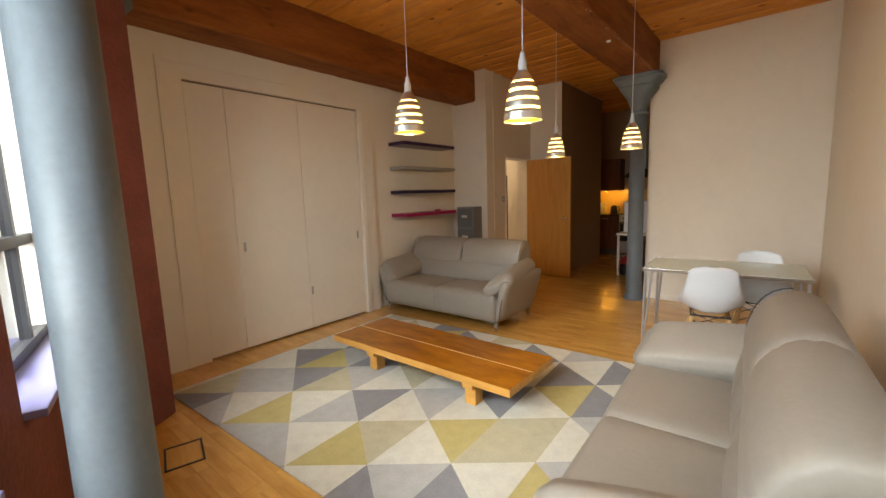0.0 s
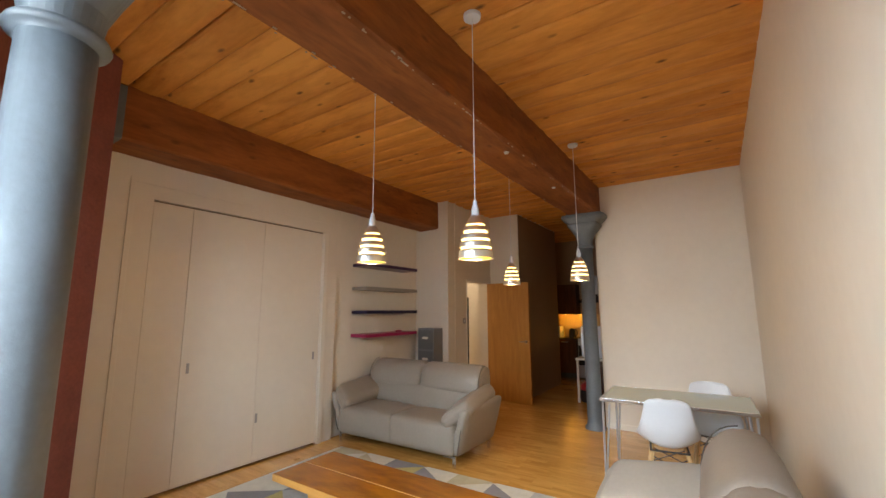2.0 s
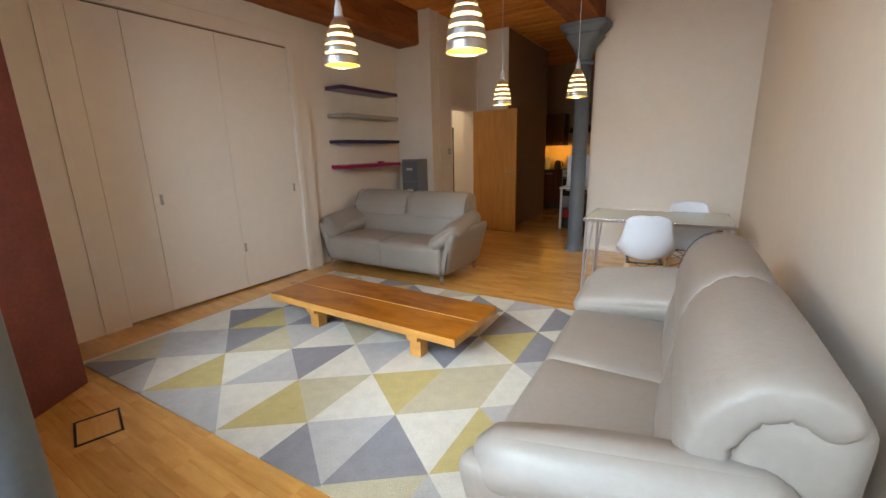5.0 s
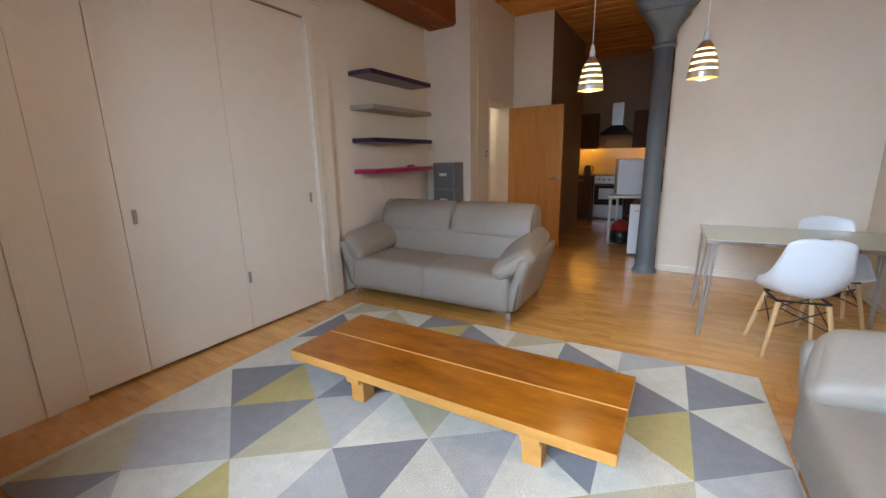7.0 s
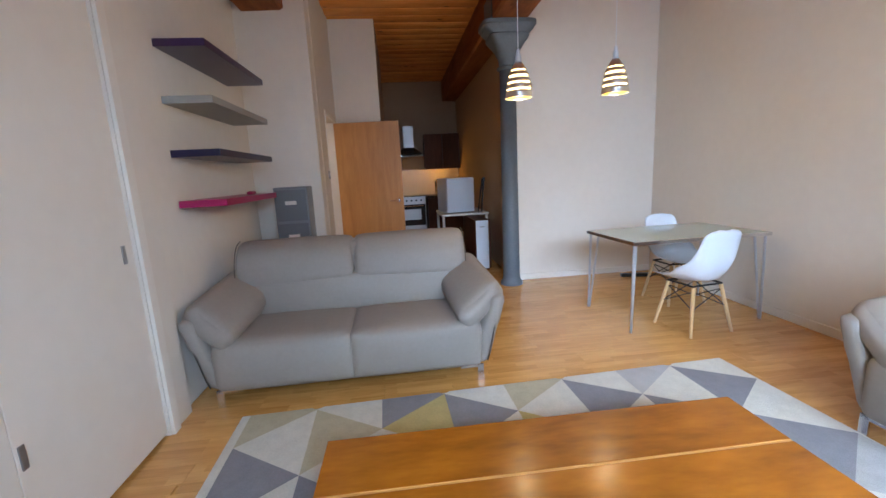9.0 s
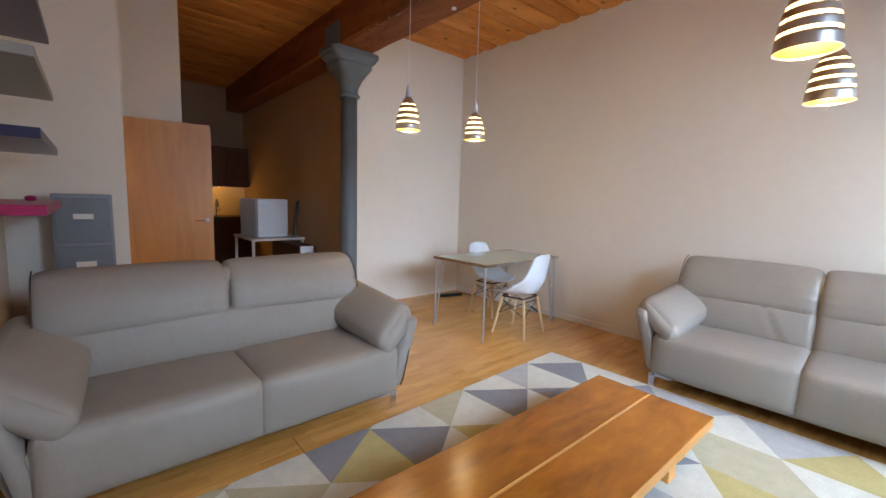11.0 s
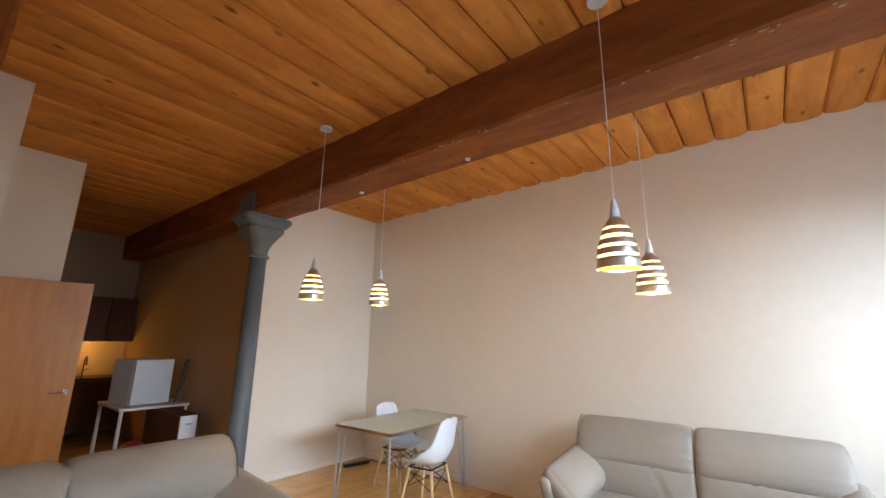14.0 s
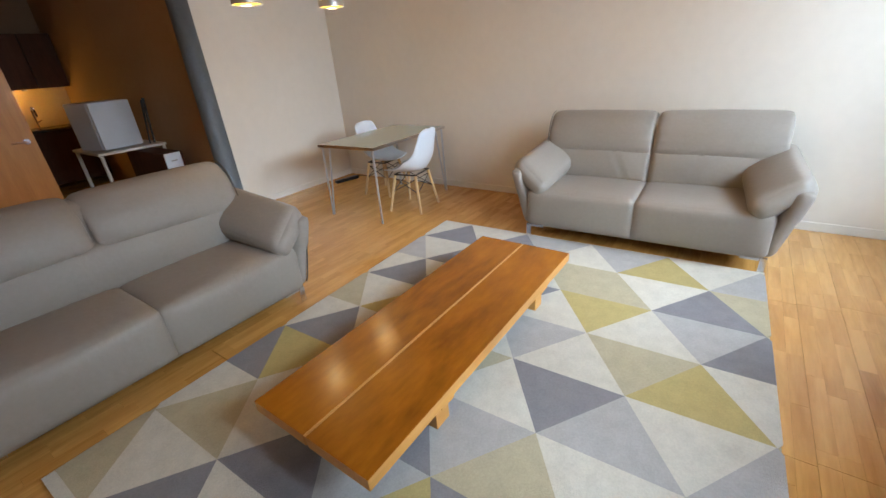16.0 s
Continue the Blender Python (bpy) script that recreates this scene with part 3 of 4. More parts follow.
def sofa(m, label, split):
    """Two-seat leather sofa, front towards -y, origin on the floor under its middle."""
    s = empty("sofa", m, label, "sofa", "sofas round the coffee table")
    W = 0.80
    up, wide, narrow = (0.015, 0.008, 0.014) if split else (0.0, 0.0, 0.0)
    bm = bmesh.new()
    add_cushion(bm, (W + 0.03, 0.40, 0.13), 0.04, (0, 0.02, 0), 9, pose(0, -0.005, 0.225), lambda p: Vector((p.x * (1 + 0.05 * (p.z / 0.13)), p.y, p.z)))
    part("body", bm, M_leather, s, smooth=True)
    for k in (-1, 1):
        bm = bmesh.new()
        add_cushion(bm, (W / 2 + 0.012, 0.30, 0.155), 0.05, (0.003, 0.02, 0.018), 12, pose(k * W / 2, -0.14, 0.264))
        part("seat_cushion", bm, M_leather, s, smooth=True)
    folds = {-1: ((0.18, 0.5), (-0.31, 0.4)), 1: ((-0.09, -0.25), (0.30, -0.4)), 0: ()}
    for k in ((-1, 1) if split else (0,)):
        bm = bmesh.new()

        def crease(p, k=k):
            e = 0.0
            for c, lean in folds[k]:
                d = p.x - c + lean * p.z
                e += 0.012 * math.cos(d * 80) * math.exp(-((d / 0.045) ** 2)) * max(0, 1 - (p.z / 0.15) ** 2)
            return Vector((p.x, p.y + (e if p.y < 0 else 0), p.z))

        add_cushion(bm, (W / 2 + 0.006 if split else W + 0.01, 0.13, 0.15), 0.05, (0.003, 0.026, 0.01), 40 if split else 24, pose(k * W / 2, 0.214, 0.512, -10), crease)
        part("lumbar_cushion", bm, M_leather, s, smooth=True)
    for k in (-1, 1):
        bm = bmesh.new()
        add_folded_pad(bm, [(y, z + up) for y, z in ((0.152, 0.600), (0.150, 0.665), (0.163, 0.730), (0.190, 0.791), (0.232, 0.838), (0.288, 0.860), (0.345, 0.848), (0.382, 0.810))], k * (W / 2 + 0.012 + wide), W / 2 + 0.006 + wide, 0.056)
        hr = part("headrest", bm, M_leather, s, smooth=True)
        if split and k == 1:
            continue
        bm = bmesh.new()
        edge = [(0.101, 0.64), (0.096, 0.665), (0.096, 0.69), (0.102, 0.725), (0.110, 0.76), (0.122, 0.795), (0.140, 0.832), (0.166, 0.872), (0.200, 0.903), (0.240, 0.922), (0.284, 0.930)]
        for p, q in zip(edge, edge[1:]):
            add_rod(bm, (k * (W + 0.013 + 2 * wide), p[0], p[1] - 0.014 + up), (k * (W + 0.013 + 2 * wide), q[0], q[1] - 0.014 + up), 0.0035, seg=8)
        part("piping", bm, M_seam, hr, "dark piped seam", smooth=True)
    bm = bmesh.new()
    add_cushion(bm, (W + 0.018, 0.138, 0.382), 0.075, (0.016, 0.01, 0.01), 18, pose(0, 0.291, 0.493, -3))
    part("back_panel", bm, M_leather, s, smooth=True)
    for k in (-1, 1):
        bm = bmesh.new()
        add_cushion(bm, (0.055, 0.40, 0.24), 0.045, (0.015, 0.01, 0), 10, pose(k * (0.866 - narrow), -0.010, 0.35), lambda p, k=k: Vector((p.x + k * 0.06 * (p.z / 0.24), p.y * (1 + 0.04 * p.z / 0.24), p.z - 0.06 * max(0, -p.y) * (1 if p.z > 0 else 0))))
        arm = part("armrest", bm, M_leather, s, smooth=True)
        bm = bmesh.new()
        add_cushion(bm, (0.175, 0.370, 0.080), 0.066, (0.0, 0.02, 0.026), 18, pose(k * (0.797 - narrow), -0.040, 0.540, 9, -k * 32, 0), lambda q, k=k: Vector((q.x, q.y + 0.05 * k * q.x / 0.175 * (1 if q.y < 0 else 0), q.z)))
        part("arm_pad", bm, M_leather, arm, smooth=True)
        if not split:
            bm = bmesh.new()
            curve = [(0.921, -0.30, 0.520), (0.925, -0.36, 0.508), (0.917, -0.402, 0.478), (0.903, -0.414, 0.42), (0.887, -0.418, 0.34), (0.871, -0.416, 0.26), (0.857, -0.412, 0.19), (0.846, -0.398, 0.135)]
            for p, q in zip(curve, curve[1:]):
                add_rod(bm, (k * p[0], p[1], p[2]), (k * q[0], q[1], q[2]), 0.0045, seg=8)
            part("piping", bm, M_seam, arm, "dark piped seam", smooth=True)
    bm = bmesh.new()
    for yy in (-0.385, 0.36):
        add_box(bm, (-0.80, yy, 0.100), (0.80, yy + 0.012, 0.112), 0.003)
    part("rail", bm, M_chrome, s)
    for kx in (-1, 1):
        for ky in (-1, 1):
            bm = bmesh.new()
            bx, by = kx * 0.80, ky * 0.375
            add_box(bm, (bx - 0.02, by - 0.02, 0.0), (bx + 0.02, by - 0.008, 0.112), 0.003)
            add_box(bm, (bx - 0.02 - kx * 0.0, by - 0.02, 0.09), (bx - kx * 0.13, by - 0.008, 0.112), 0.003)
            part("leg", bm, M_chrome, s)
    return s


sofa(pose(-2.972, 3.055, 0, 0, 0, 0.6), "taupe leather two-seat sofa with raised headrests beside the shelf niche", False)
sofa(pose(-0.09, 0.99, 0, 0, 0, -88), "taupe leather two-seat sofa with raised headrests against the long cream wall", True)


# ---- coffee table ----
def coffee_table():
    t = empty("coffee_table", pose(-2.078, 1.533, 0.012, 0, 0, -0.3), "long low orange pine plank coffee table on the rug", "coffee table")
    L, H = 0.914, 0.229
    for y0, y1 in ((-0.32, -0.006), (0.006, 0.32)):
        pl = part("plank", box((-L, y0, H - 0.055), (L, y1, H), 0.004), M_table, t, "orange-brown stained plank with paler edges")
        pl.data.materials.append(M_tabled)
        for fc in pl.data.polygons:
            if abs(fc.normal.z) < 0.5:
                fc.material_index = 1
    part("spline", box((-L + 0.002, -0.0055, H - 0.045), (L - 0.002, 0.0055, H - 0.003)), M_tabled, t, "pale strip between the two planks")
    for x in (-0.445, 0.565):
        part("cross_rail", box((x - 0.045, -0.30, H - 0.10), (x + 0.045, 0.30, H - 0.056), 0.003), M_tabled, t)
        for yy in (-0.22, 0.22):
            part("leg", box((x - 0.045, yy - 0.045, 0), (x + 0.045, yy + 0.045, H - 0.101), 0.003), M_tabled, t)
    return t


coffee_table()


# ---- dining ----
def dining_table():
    t = empty("dining_table", pose(-0.272, 3.525, 0, 0, 0, 1.8), "glass-topped dining table with steel edge and rod legs", "dining table")
    part("tabletop", box((-0.59, -0.36, 0.722), (0.59, 0.36, 0.738), 0.002), M_glass, t, "pale green frosted glass top")
    bm = bmesh.new()
    for a, b in (((-0.60, -0.37), (0.60, -0.36)), ((-0.60, 0.36), (0.60, 0.37)), ((-0.60, -0.36), (-0.59, 0.36)), ((0.59, -0.36), (0.60, 0.36))):
        add_box(bm, (a[0], a[1], 0.712), (b[0], b[1], 0.740), 0.002)
    part("edge_band", bm, M_chrome, t, "brushed steel edge band")
    for kx in (-1, 1):
        for ky in (-1, 1):
            bm = bmesh.new()
            x, y = kx * 0.575, ky * 0.335
            add_rod(bm, (x, y, 0.712), (x + kx * 0.01, y + ky * 0.01, 0.0), 0.011, 0.009)
            add_rod(bm, (x - kx * 0.050, y - ky * 0.050, 0.712), (x + kx * 0.003, y + ky * 0.003, 0.004), 0.010, 0.008)
            part("leg", bm, M_alu, t, "satin aluminium hairpin leg of two rods", smooth=True)
    return t


dining_table()


def shell_chair():
    c = empty("dining_chair", pose(0, 0, 0), "white moulded shell chair with beech legs and black struts", "chair", "chairs at the dining table")
    bm = bmesh.new()
    nu, nv = 20, 32
    grid = []
    for j in range(nv + 1):
        v = j / nv
        # side line from the front lip over the seat and up the back
        if v < 0.5:
            q = v / 0.5
            y = -0.22 + 0.36 * q
            z = 0.43 - 0.03 * math.sin(q * math.pi) - 0.02 * (1 - q) ** 4
            half = 0.19 + 0.045 * math.sin(min(1, q * 1.2) * math.pi / 2)
            lift = 0.03 + 0.07 * q
        else:
            q = 1 - (1 - (v - 0.5) / 0.5) ** 1.35
            y = 0.14 + 0.062 * math.sin(min(1.0, q * 2.2) * math.pi / 2) + 0.045 * q
            z = 0.43 + 0.395 * q ** 1.1
            corner = 0.985 * max(0.0, (q - 0.86) / 0.14)
            half = 0.235 * (1 - 0.32 * q) * (1 - corner ** 2.8) ** (1 / 2.8)
            lift = 0.10 * (1 - q) ** 1.8
        row = []
        for i in range(nu + 1):
            u = 2 * i / nu - 1
            wrap = abs(u) ** 2.4
            if v < 0.5:
                p = Vector((half * u, y - 0.10 * wrap * q ** 2.5, z + lift * wrap))
            else:
                p = Vector((half * u, y - 0.10 * wrap * (1 - 0.78 * q), z + lift * wrap))
            row.append(bm.verts.new(p))
        grid.append(row)
    for p, q in zip(grid, grid[1:]):
        for i in range(nu):
            bm.faces.new((p[i], p[i + 1], q[i + 1], q[i]))
    bmesh.ops.recalc_face_normals(bm, faces=bm.faces)
    ob = part("seat_shell", bm, M_white, c, smooth=True)
    so = ob.modifiers.new("thick", "SOLIDIFY")
    so.thickness, so.offset = 0.008, 0
    tops = {}
    for kx in (-1, 1):
        for ky in (-1, 1):
            bm = bmesh.new()
            a, b = (kx * 0.13, ky * 0.12 - 0.01, 0.375), (kx * 0.195, ky * 0.185 - 0.01, 0.0)
            tops[kx, ky] = (Vector(a), Vector(b))
            add_rod(bm, b, a, 0.011, 0.016, 12)
            part("leg", bm, M_leg, c, "round tapered beech leg", smooth=True)
    bm = bmesh.new()
    for kx, ky, lx, ly in ((-1, -1, 1, -1), (1, -1, 1, 1), (1, 1, -1, 1), (-1, 1, -1, -1)):
        p, q = tops[kx, ky], tops[lx, ly]
        add_rod(bm, p[0].lerp(p[1], 0.08), q[0].lerp(q[1], 0.45), 0.004, seg=6)
        add_rod(bm, q[0].lerp(q[1], 0.08), p[0].lerp(p[1], 0.45), 0.004, seg=6)
    for k in (-1, 1):
        add_rod(bm, (-0.14, k * 0.12 - 0.01, 0.385), (0.14, k * 0.12 - 0.01, 0.385), 0.008, seg=8)
        add_rod(bm, (k * 0.14, -0.13, 0.385), (k * 0.14, 0.11, 0.385), 0.008, seg=8)
    part("strut", bm, M_dark, c, "crossed black steel wire struts")
    return c


chair = shell_chair()
chair.matrix_world = pose(-0.315, 3.16, 0, 0, 0, 188)
copy_thing(chair, pose(0.0, 3.86, 0, 0, 0, 4))


# ---- pendants ----
def pendant(x, y, zb):
    p = empty("pendant_lamp", pose(x, y, 0), "steel pendant lamp with stacked rings, lit, on a thin cord", "pendant lamp", "pendant lamps")

    def bell(z):
        t = z / 0.235
        return 0.094 - 0.018 * t - 0.050 * t ** 3.2

    for k, (z0, z1) in enumerate(((0.0, 0.046), (0.060, 0.090), (0.104, 0.132), (0.149, 0.176), (0.186, 0.235))):
        bm = bmesh.new()
        zs = [z0 + (z1 - z0) * q / 4 for q in range(5)]
        add_lathe(bm, [(bell(z), zb + z) for z in zs] + [(bell(z) - 0.0025, zb + z) for z in zs[::-1]] + [(bell(z0), zb + z0)], 36, caps=False)
        bmesh.ops.recalc_face_normals(bm, faces=bm.faces)
        part("ring", bm, M_shade, p, smooth=True)
    for k in range(3):
        bm = bmesh.new()
        a = 2 * math.pi * k / 3 + 0.4
        for q in range(8):
            z0, z1 = 0.235 * q / 8, 0.235 * (q + 1) / 8
            add_rod(bm, ((bell(z0) - 0.005) * math.cos(a), (bell(z0) - 0.005) * math.sin(a), zb + z0), ((bell(z1) - 0.005) * math.cos(a), (bell(z1) - 0.005) * math.sin(a), zb + z1), 0.002, seg=5)
        part("strut", bm, M_shade, p)
    bm = bmesh.new()
    add_lathe(bm, [(bell(z) - 0.009, zb + z) for z in (0.012, 0.05, 0.09, 0.13, 0.17, 0.20, 0.225)], 28)
    part("diffuser", bm, M_glow, p, "glowing warm white inner glass", smooth=True)
    bm = bmesh.new()
    add_lathe(bm, [(0.0, zb + 0.006), (0.05, zb + 0.006), (0.0895, zb + 0.008)], 28, caps=False)
    part("lower_glass", bm, M_glow2, p, "yellow glass closing the foot of the shade", smooth=True)
    bm = bmesh.new()
    add_lathe(bm, [(0.028, zb + 0.23), (0.022, zb + 0.245), (0.020, zb + 0.28), (0.014, zb + 0.30), (0.012, zb + 0.318), (0.005, zb + 0.328)], 20)
    part("lamp_holder", bm, M_alu, p, smooth=True)
    bm = bmesh.new()
    add_rod(bm, (0, 0, zb + 0.32), (0, 0, CEIL), 0.0025, seg=6)
    part("cord", bm, M_white, p)
    bm = bmesh.new()
    add_lathe(bm, [(0.05, CEIL - 0.022), (0.052, CEIL - 0.006), (0.052, CEIL)], 24)
    part("ceiling_rose", bm, M_white, p, smooth=False)


for (x, y), zb in zip(PENDANTS, (1.850, 1.820, 1.825, 1.84)):
    pendant(x, y, zb)


# ---- shelves ----
for z, m_, word in ((2.165, M_purple, "dark purple"), (1.845, M_greysh, "grey"), (1.53, M_blue, "navy blue"), (1.22, M_pink, "magenta")):
    s = tagged(part("wall_shelf", box((-3.984, 2.975, z - 0.022), (-3.695, 4.05, z + 0.022), 0.003), m_), word + " floating shelf on the niche wall", "shelf", "floating shelves")

bm = bmesh.new()
add_cushion(bm, (0.022, 0.055, 0.012), 0.010, (0, 0, 0.004), 6, pose(0, 0, 0.012))
tagged(part("trinket", bm, M_pink, smooth=True), "small dark red trinket lying on the magenta shelf", "ornament").matrix_world = pose(-3.80, 3.74, 1.243)

# switch by the door, power strip, floor hatch
sw = empty("light_switch", pose(-3.348, 4.87, 1.38), "brushed metal light switch by the doorway", "light switch")
part("plate", box((-0.001, -0.043, -0.043), (0.007, 0.043, 0.043), 0.002), M_steel, sw)
part("rocker", box((0.0072, -0.012, -0.02), (0.011, 0.012, 0.02), 0.002), M_white, sw)
ex = empty("extension_lead", pose(0.16, 4.74, 0, 0, 0, -12), "black extension lead lying on the floor by the skirting", "extension lead")
part("socket_block", box((-0.17, -0.03, 0.001), (0.17, 0.03, 0.04), 0.006), M_dark, ex)
bm = bmesh.new()
for k in range(14):
    a0, a1 = k / 14, (k + 1) / 14
    add_rod(bm, (0.17 + 0.16 * a0, 0.10 * math.sin(a0 * 5), 0.008), (0.17 + 0.16 * a1, 0.10 * math.sin(a1 * 5), 0.008), 0.004, seg=6)
part("cable", bm, M_dark, ex)
fh = empty("floor_box", pose(-2.57, -0.17, 0, 0, 0, -16), "steel rimmed floor socket box set in the boards", "floor box")
bm = bmesh.new()
for a, b in (((-0.13, -0.10), (0.13, -0.088)), ((-0.13, 0.088), (0.13, 0.10)), ((-0.13, -0.0878), (-0.118, 0.0878)), ((0.118, -0.0878), (0.13, 0.0878))):
    add_box(bm, (a[0], a[1], 0.0005), (b[0], b[1], 0.006), 0.001)
part("rim", bm, M_dark, fh)
part("lid", box((-0.117, -0.087, 0.0005), (0.117, 0.087, 0.003)), M_floor, fh)
for y0_ in (2.07, 3.27):
    bm = bmesh.new()
    add_lathe(bm, [(0.016, 2.855), (0.02, 2.862), (0.02, 2.869)], 20)
    tagged(part("beam_sensor", bm, M_white, smooth=False), "small white round sensor under the centre beam", "sensor", "sensors under the beam").matrix_world = pose(-1.24, y0_, 0)

# narrow panel in the hall
tagged(part("hall_panel", box((-3.93, 5.90, 0), (-3.90, 5.97, 1.80), 0.003), M_dark), "tall narrow black panel standing in the hall", "panel")

# filing cabinet
fc = empty("filing_cabinet", pose(-3.60, 4.25, 0), "grey steel filing cabinet behind the sofa", "filing cabinet")
part("carcass", box((-0.15, -0.10, 0), (0.15, 0.135, 1.28), 0.006), M_cab, fc)
for k in range(4):
    z = 0.04 + k * 0.31
    d = part("drawer", box((-0.135, -0.115, z), (0.135, -0.101, z + 0.285), 0.004), M_cabd, fc, "darker grey drawer front")
    part("label_holder", box((-0.05, -0.127, z + 0.15), (0.05, -0.1155, z + 0.185), 0.002), M_trim, d, "white card label holder")

# ---- kitchen ----
for i, x0 in enumerate((-5.0, -4.4, -3.8, -3.25)):
    u = empty("base_unit", pose(x0 + 0.3, 9.1, 0), "dark walnut kitchen base unit", "kitchen cabinet", "kitchen base units")
    part("carcass", box((-0.27, -0.27, 0.10), (0.27, 0.29, 0.86)), M_unit, u)
    d = part("door", box((-0.268, -0.292, 0.12), (0.268, -0.272, 0.85), 0.002), M_unit, u)
    part("plinth", box((-0.27, -0.22, 0), (0.27, -0.2, 0.099)), M_gap, u)
    part("handle", box((-0.08, -0.312, 0.80), (0.08, -0.302, 0.812)), M_steel, d)
u = empty("base_unit", pose(-1.63, 9.1, 0), "dark walnut kitchen base unit", "kitchen cabinet", "kitchen base units")
part("carcass", box((-0.37, -0.27, 0.10), (0.38, 0.29, 0.86)), M_unit, u)
part("door", box((-0.368, -0.292, 0.12), (0.378, -0.272, 0.85), 0.002), M_unit, u)
bm = bmesh.new()
add_box(bm, (-5.04, 8.78, 0.862), (-2.655, 9.395, 0.90), 0.003)
add_box(bm, (-2.035, 8.78, 0.862), (-1.245, 9.395, 0.90), 0.003)
tagged(part("worktop", bm, M_ktop), "dark laminate kitchen worktop", "worktop")
ov = empty("cooker", pose(-2.345, 9.09, 0), "steel freestanding cooker with black glass oven door", "cooker")
part("body", box((-0.295, -0.29, 0.02), (0.295, 0.30, 0.90), 0.004), M_steel, ov)
part("hob", box((-0.29, -0.28, 0.901), (0.29, 0.29, 0.912), 0.002), M_blackglass, ov)
od = part("oven_door", box((-0.28, -0.312, 0.30), (0.28, -0.292, 0.74), 0.004), M_blackglass, ov)
part("window", box((-0.19, -0.316, 0.42), (0.19, -0.3125, 0.64)), M_steel, od, "reflective oven window")
bm = bmesh.new()
add_rod(bm, (-0.24, -0.335, 0.71), (0.24, -0.335, 0.71), 0.008)
for k in (-0.22, 0.22):
    add_rod(bm, (k, -0.335, 0.71), (k, -0.312, 0.71), 0.005)
part("handle", bm, M_chrome, od)
part("lower_door", box((-0.28, -0.306, 0.06), (0.28, -0.292, 0.285), 0.004), M_steel, ov)
for k in range(5):
    bm = bmesh.new()
    add_lathe(bm, [(0.02, 0), (0.018, 0.022)], 12, pose(-0.2 + 0.1 * k, -0.291, 0.82, 90))
    part("knob", bm, M_dark, ov)
hd = empty("cooker_hood", pose(-2.32, 9.2, 0), "steel chimney cooker hood with dark canopy", "cooker hood")
part("chimney", box((-0.11, -0.02, 1.92), (0.11, 0.19, 2.36), 0.003), M_steel, hd)
bm = bmesh.new()
lo = [bm.verts.new(p) for p in ((-0.29, -0.28, 1.72), (0.29, -0.28, 1.72), (0.29, 0.19, 1.72), (-0.29, 0.19, 1.72))]
md = [bm.verts.new((v.co.x, v.co.y, 1.76)) for v in lo]
hi = [bm.verts.new(p) for p in ((-0.11, -0.02, 1.919), (0.11, -0.02, 1.919), (0.11, 0.19, 1.919), (-0.11, 0.19, 1.919))]
for p, q in ((lo, md), (md, hi)):
    for i in range(4):
        bm.faces.new((p[i], p[(i + 1) % 4], q[(i + 1) % 4], q[i]))
bm.faces.new(lo[::-1])
bm.faces.new(hi)
part("canopy", bm, M_blackglass, hd)
for x0, x1 in ((-3.9, -3.28), (-3.275, -2.70), (-2.0, -1.62), (-1.615, -1.25)):
    u = empty("wall_unit", pose((x0 + x1) / 2, 9.22, 1.45), "dark walnut kitchen wall unit", "kitchen cabinet", "kitchen wall units")
    w = (x1 - x0) / 2 - 0.003
    part("carcass", box((-w, -0.15, 0), (w, 0.175, 0.72)), M_unit, u)
    part("door", box((-w, -0.172, 0.0), (w, -0.152, 0.72), 0.002), M_unit, u)
for x in (-3.52, -3.02, -2.74, -1.78):
    cl = empty("cabinet_light", pose(x, 9.12, 1.43), "small round warm spotlight under a kitchen wall unit", "spotlight", "spotlights under the wall units")
    bm = bmesh.new()
    add_lathe(bm, [(0.03, 0.0), (0.034, 0.004), (0.034, 0.019)], 20)
    part("housing", bm, M_steel, cl)
    bm = bmesh.new()
    add_lathe(bm, [(0.0, -0.0015), (0.026, -0.0015)], 20)
    part("lens", bm, M_spot, cl)
structure("splashback", box((-4.2, 9.385, 0.902), (-1.245, 9.398, 1.45)), M_tile, "cream tiled splashback lit by warm lamps")
tp = empty("kitchen_tap", pose(-1.78, 9.28, 0.902), "chrome swan-neck kitchen tap on the worktop", "tap")
bm = bmesh.new()
pts_ = [(0, 0, 0), (0, 0, 0.22)] + [(0, -0.08 + 0.08 * math.cos(a_), 0.22 + 0.08 * math.sin(a_)) for a_ in (0.5, 1.0, 1.57, 2.1, 2.6, 3.14)] + [(0, -0.16, 0.17)]
for p_, q_ in zip(pts_, pts_[1:]):
    add_rod(bm, p_, q_, 0.012)
part("spout", bm, M_chrome, tp, smooth=True)
bm = bmesh.new()
add_rod(bm, (0, 0, 0.08), (0.07, 0, 0.11), 0.008)
part("lever", bm, M_chrome, tp)
kt = empty("kettle", pose(-2.86, 9.15, 0.902), "small dark kettle on the worktop beside the cooker", "kettle")
bm = bmesh.new()
add_lathe(bm, [(0.08, 0.0), (0.085, 0.02), (0.07, 0.15), (0.055, 0.19), (0.02, 0.205), (0.0, 0.207)], 20)
part("body", bm, M_dark, kt, smooth=True)
bm = bmesh.new()
for a0, a1 in ((-1.2, -0.5), (-0.5, 0.2), (0.2, 0.9), (0.9, 1.4)):
    add_rod(bm, (0.055 + 0.07 * math.cos(a0), 0, 0.11 + 0.08 * math.sin(a0)), (0.055 + 0.07 * math.cos(a1), 0, 0.11 + 0.08 * math.sin(a1)), 0.009)
part("handle", bm, M_dark, kt)
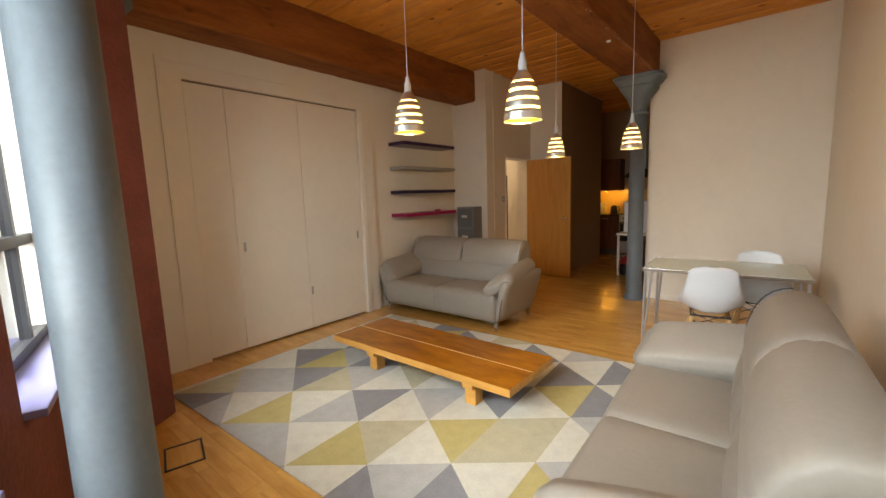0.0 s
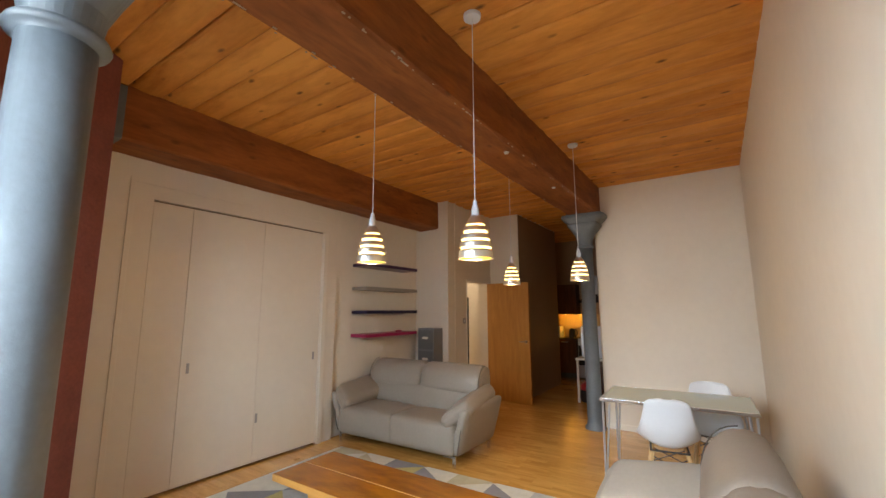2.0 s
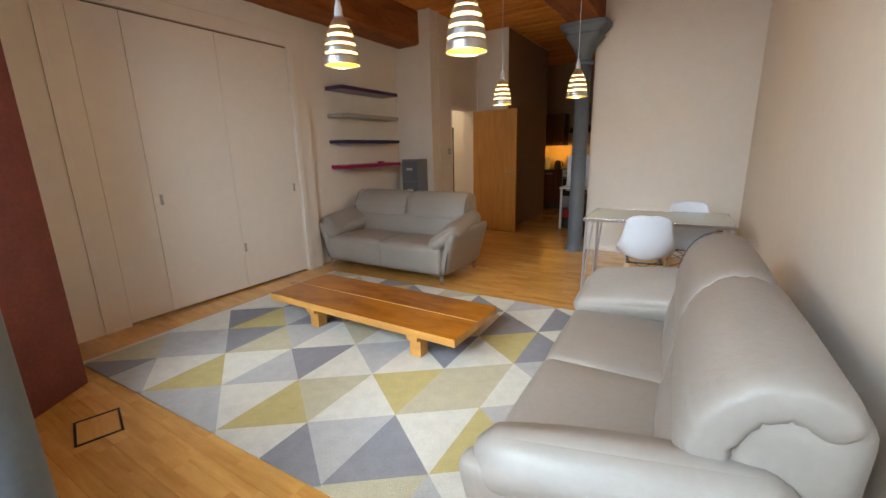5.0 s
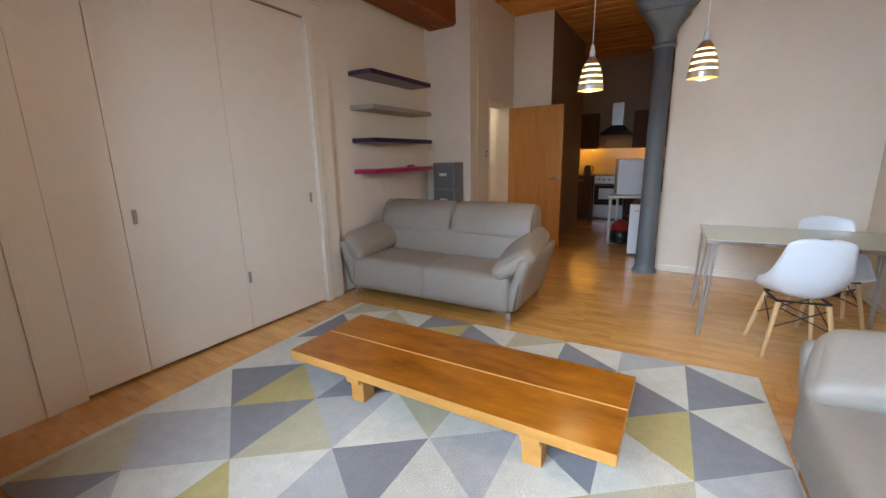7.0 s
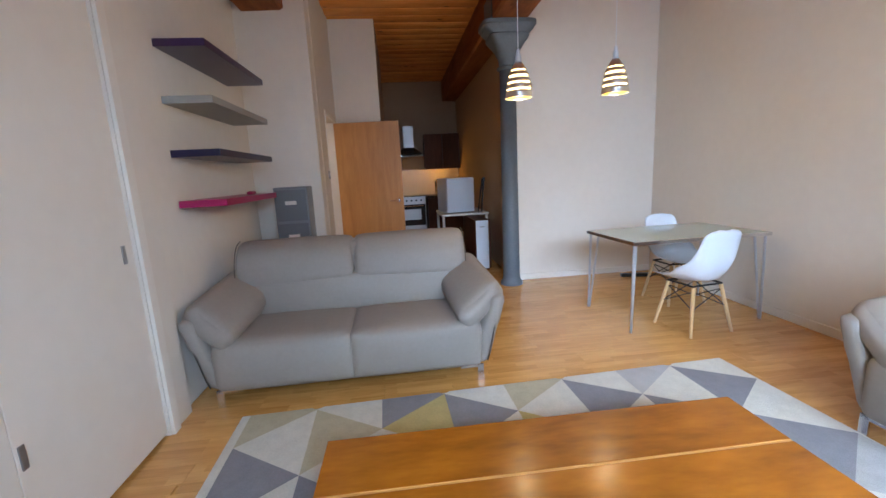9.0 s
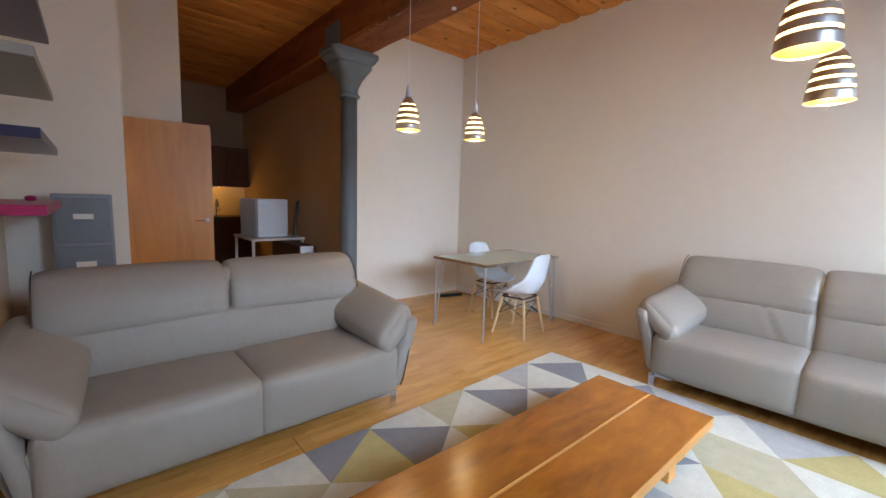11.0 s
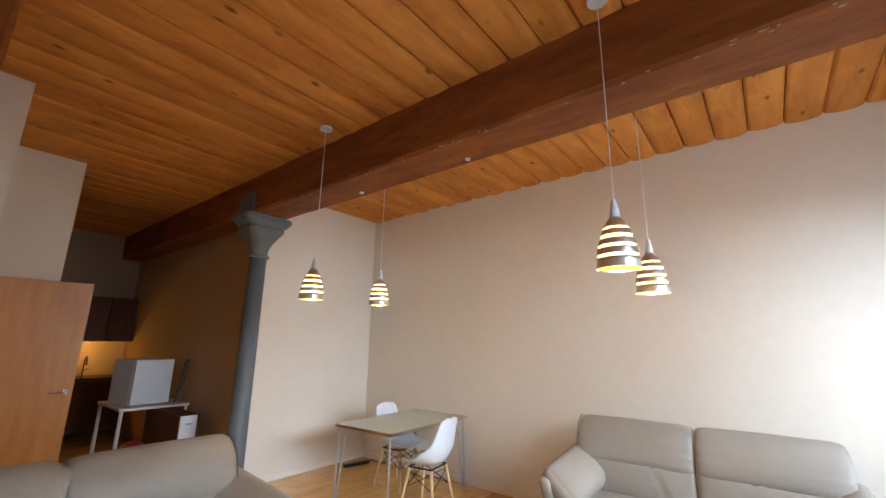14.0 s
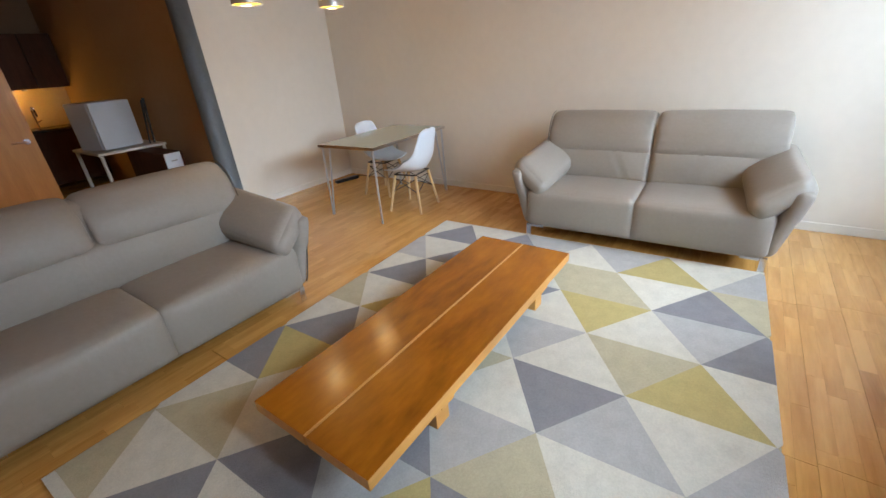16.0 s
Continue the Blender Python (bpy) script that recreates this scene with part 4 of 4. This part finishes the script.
mw = empty("microwave", pose(-3.30, 9.05, 0.902), "white microwave oven with a black glass door on the worktop", "microwave")
part("case", box((-0.22, -0.15, 0), (0.22, 0.17, 0.26), 0.006), M_white, mw)
part("door", box((-0.21, -0.162, 0.02), (0.12, -0.151, 0.24), 0.003), M_blackglass, mw)

# things in the way to the kitchen
st = empty("side_table", pose(-1.63, 6.75, 0), "small white table with steel legs against the corridor wall", "table")
part("tabletop", box((-0.36, -0.45, 0.70), (0.36, 0.45, 0.73), 0.004), M_trim, st)
for kx in (-1, 1):
    for ky in (-1, 1):
        bm = bmesh.new()
        add_rod(bm, (kx * 0.33, ky * 0.42, 0), (kx * 0.33, ky * 0.42, 0.70), 0.02, seg=12)
        part("leg", bm, M_trim, st, smooth=True)
fr = empty("mini_fridge", pose(-1.72, 6.64, 0.732, 0, 0, 12), "small white table-top fridge on the side table", "fridge")
part("body", box((-0.22, -0.19, 0.01), (0.22, 0.24, 0.53), 0.012), M_white, fr)
part("door", box((-0.22, -0.238, 0.012), (0.22, -0.195, 0.528), 0.012), M_white, fr)
sc = empty("side_cabinet", pose(-1.525, 5.60, 0), "low dark brown cabinet with a white front by the corridor wall", "cabinet")
part("body", box((-0.09, 0.02, 0.03), (0.12, 1.05, 0.69), 0.006), M_unit, sc)
part("front", box((-0.085, 0.0, 0.03), (0.085, 0.018, 0.69), 0.004), M_white, sc, "white painted front")
part("foot", box((-0.08, 0.06, 0), (0.10, 1.0, 0.029)), M_dark, sc)
part("handle", box((-0.03, -0.014, 0.60), (0.03, -0.0005, 0.612), 0.002), M_steel, sc)
vc = empty("vacuum_cleaner", pose(-1.79, 6.34, 0), "red and black vacuum cleaner under the table", "vacuum cleaner")
bm = bmesh.new()
add_lathe(bm, [(0.13, 0.03), (0.15, 0.08), (0.14, 0.22), (0.05, 0.27), (0.0, 0.275)], 24)
part("body", bm, M_dark, vc, smooth=True)
bm = bmesh.new()
add_lathe(bm, [(0.142, 0.221), (0.13, 0.30), (0.05, 0.36), (0.0, 0.365)], 24)
part("lid", bm, M_red, vc, smooth=True)
bm = bmesh.new()
add_rod(bm, (0.07, 0, 0.004), (0.13, 0.05, 0.52), 0.012, 0.016)
add_rod(bm, (0.01, -0.02, 0.004), (0.10, 0.03, 0.50), 0.009, 0.014)
um = part("canopy", bm, M_dark)
tagged(um, "folded black tripod propped on the side table by the fridge", "tripod").matrix_world = pose(-1.43, 6.40, 0.732)
um.name = "tripod"

# floor boards
rf = random.Random(7)
BW, BL = 0.195, 1.2
meshes = {}
floor_ob = bpy.data.objects["floor"]
y = -1.75
while y < 5.6:
    x = -3.95 - rf.uniform(0, BL)
    while x < EAST:
        x0, x1 = max(x, -3.95), min(x + BL, EAST - 0.001)
        if x1 - x0 > 0.02:
            key = round(x1 - x0, 2) if x1 - x0 < BL - 0.01 else (BL, rf.randrange(6))
            klen = key if isinstance(key, float) else BL
            if key not in meshes:
                bmf = bmesh.new()
                for st_ in range(3):
                    xa = -rf.uniform(0, 0.3)
                    while xa < klen - 0.001:
                        xb = xa + rf.uniform(0.28, 0.46)
                        p0, p1 = max(xa, 0), min(xb, klen - 0.001)
                        if p1 - p0 > 0.03:
                            add_box(bmf, (p0, st_ * 0.065, -0.0105), (p1 - 0.0004, st_ * 0.065 + (0.0646 if st_ < 2 else 0.0638), rf.choice((0, -0.0001))))
                        xa = xb
                me = bpy.data.meshes.new("floor_board")
                bmf.to_mesh(me)
                bmf.free()
                me.materials.append(M_floor)
                meshes[key] = me
            ob = new("floor_board", meshes[key])
            ob.location = (x0, y, 0)
            ob.parent = floor_ob
        x += BL
    y += BW
bm = bmesh.new()
while y < 9.6:
    x = -5.2 - rf.uniform(0, BL)
    while x < -1.2:
        add_box(bm, (x, y, -0.0105), (x + BL - 0.0015, y + BW - 0.0015, 0))
        x += BL
    y += BW
part("floor_board_far", bm, M_floor, floor_ob, kind="stuff")
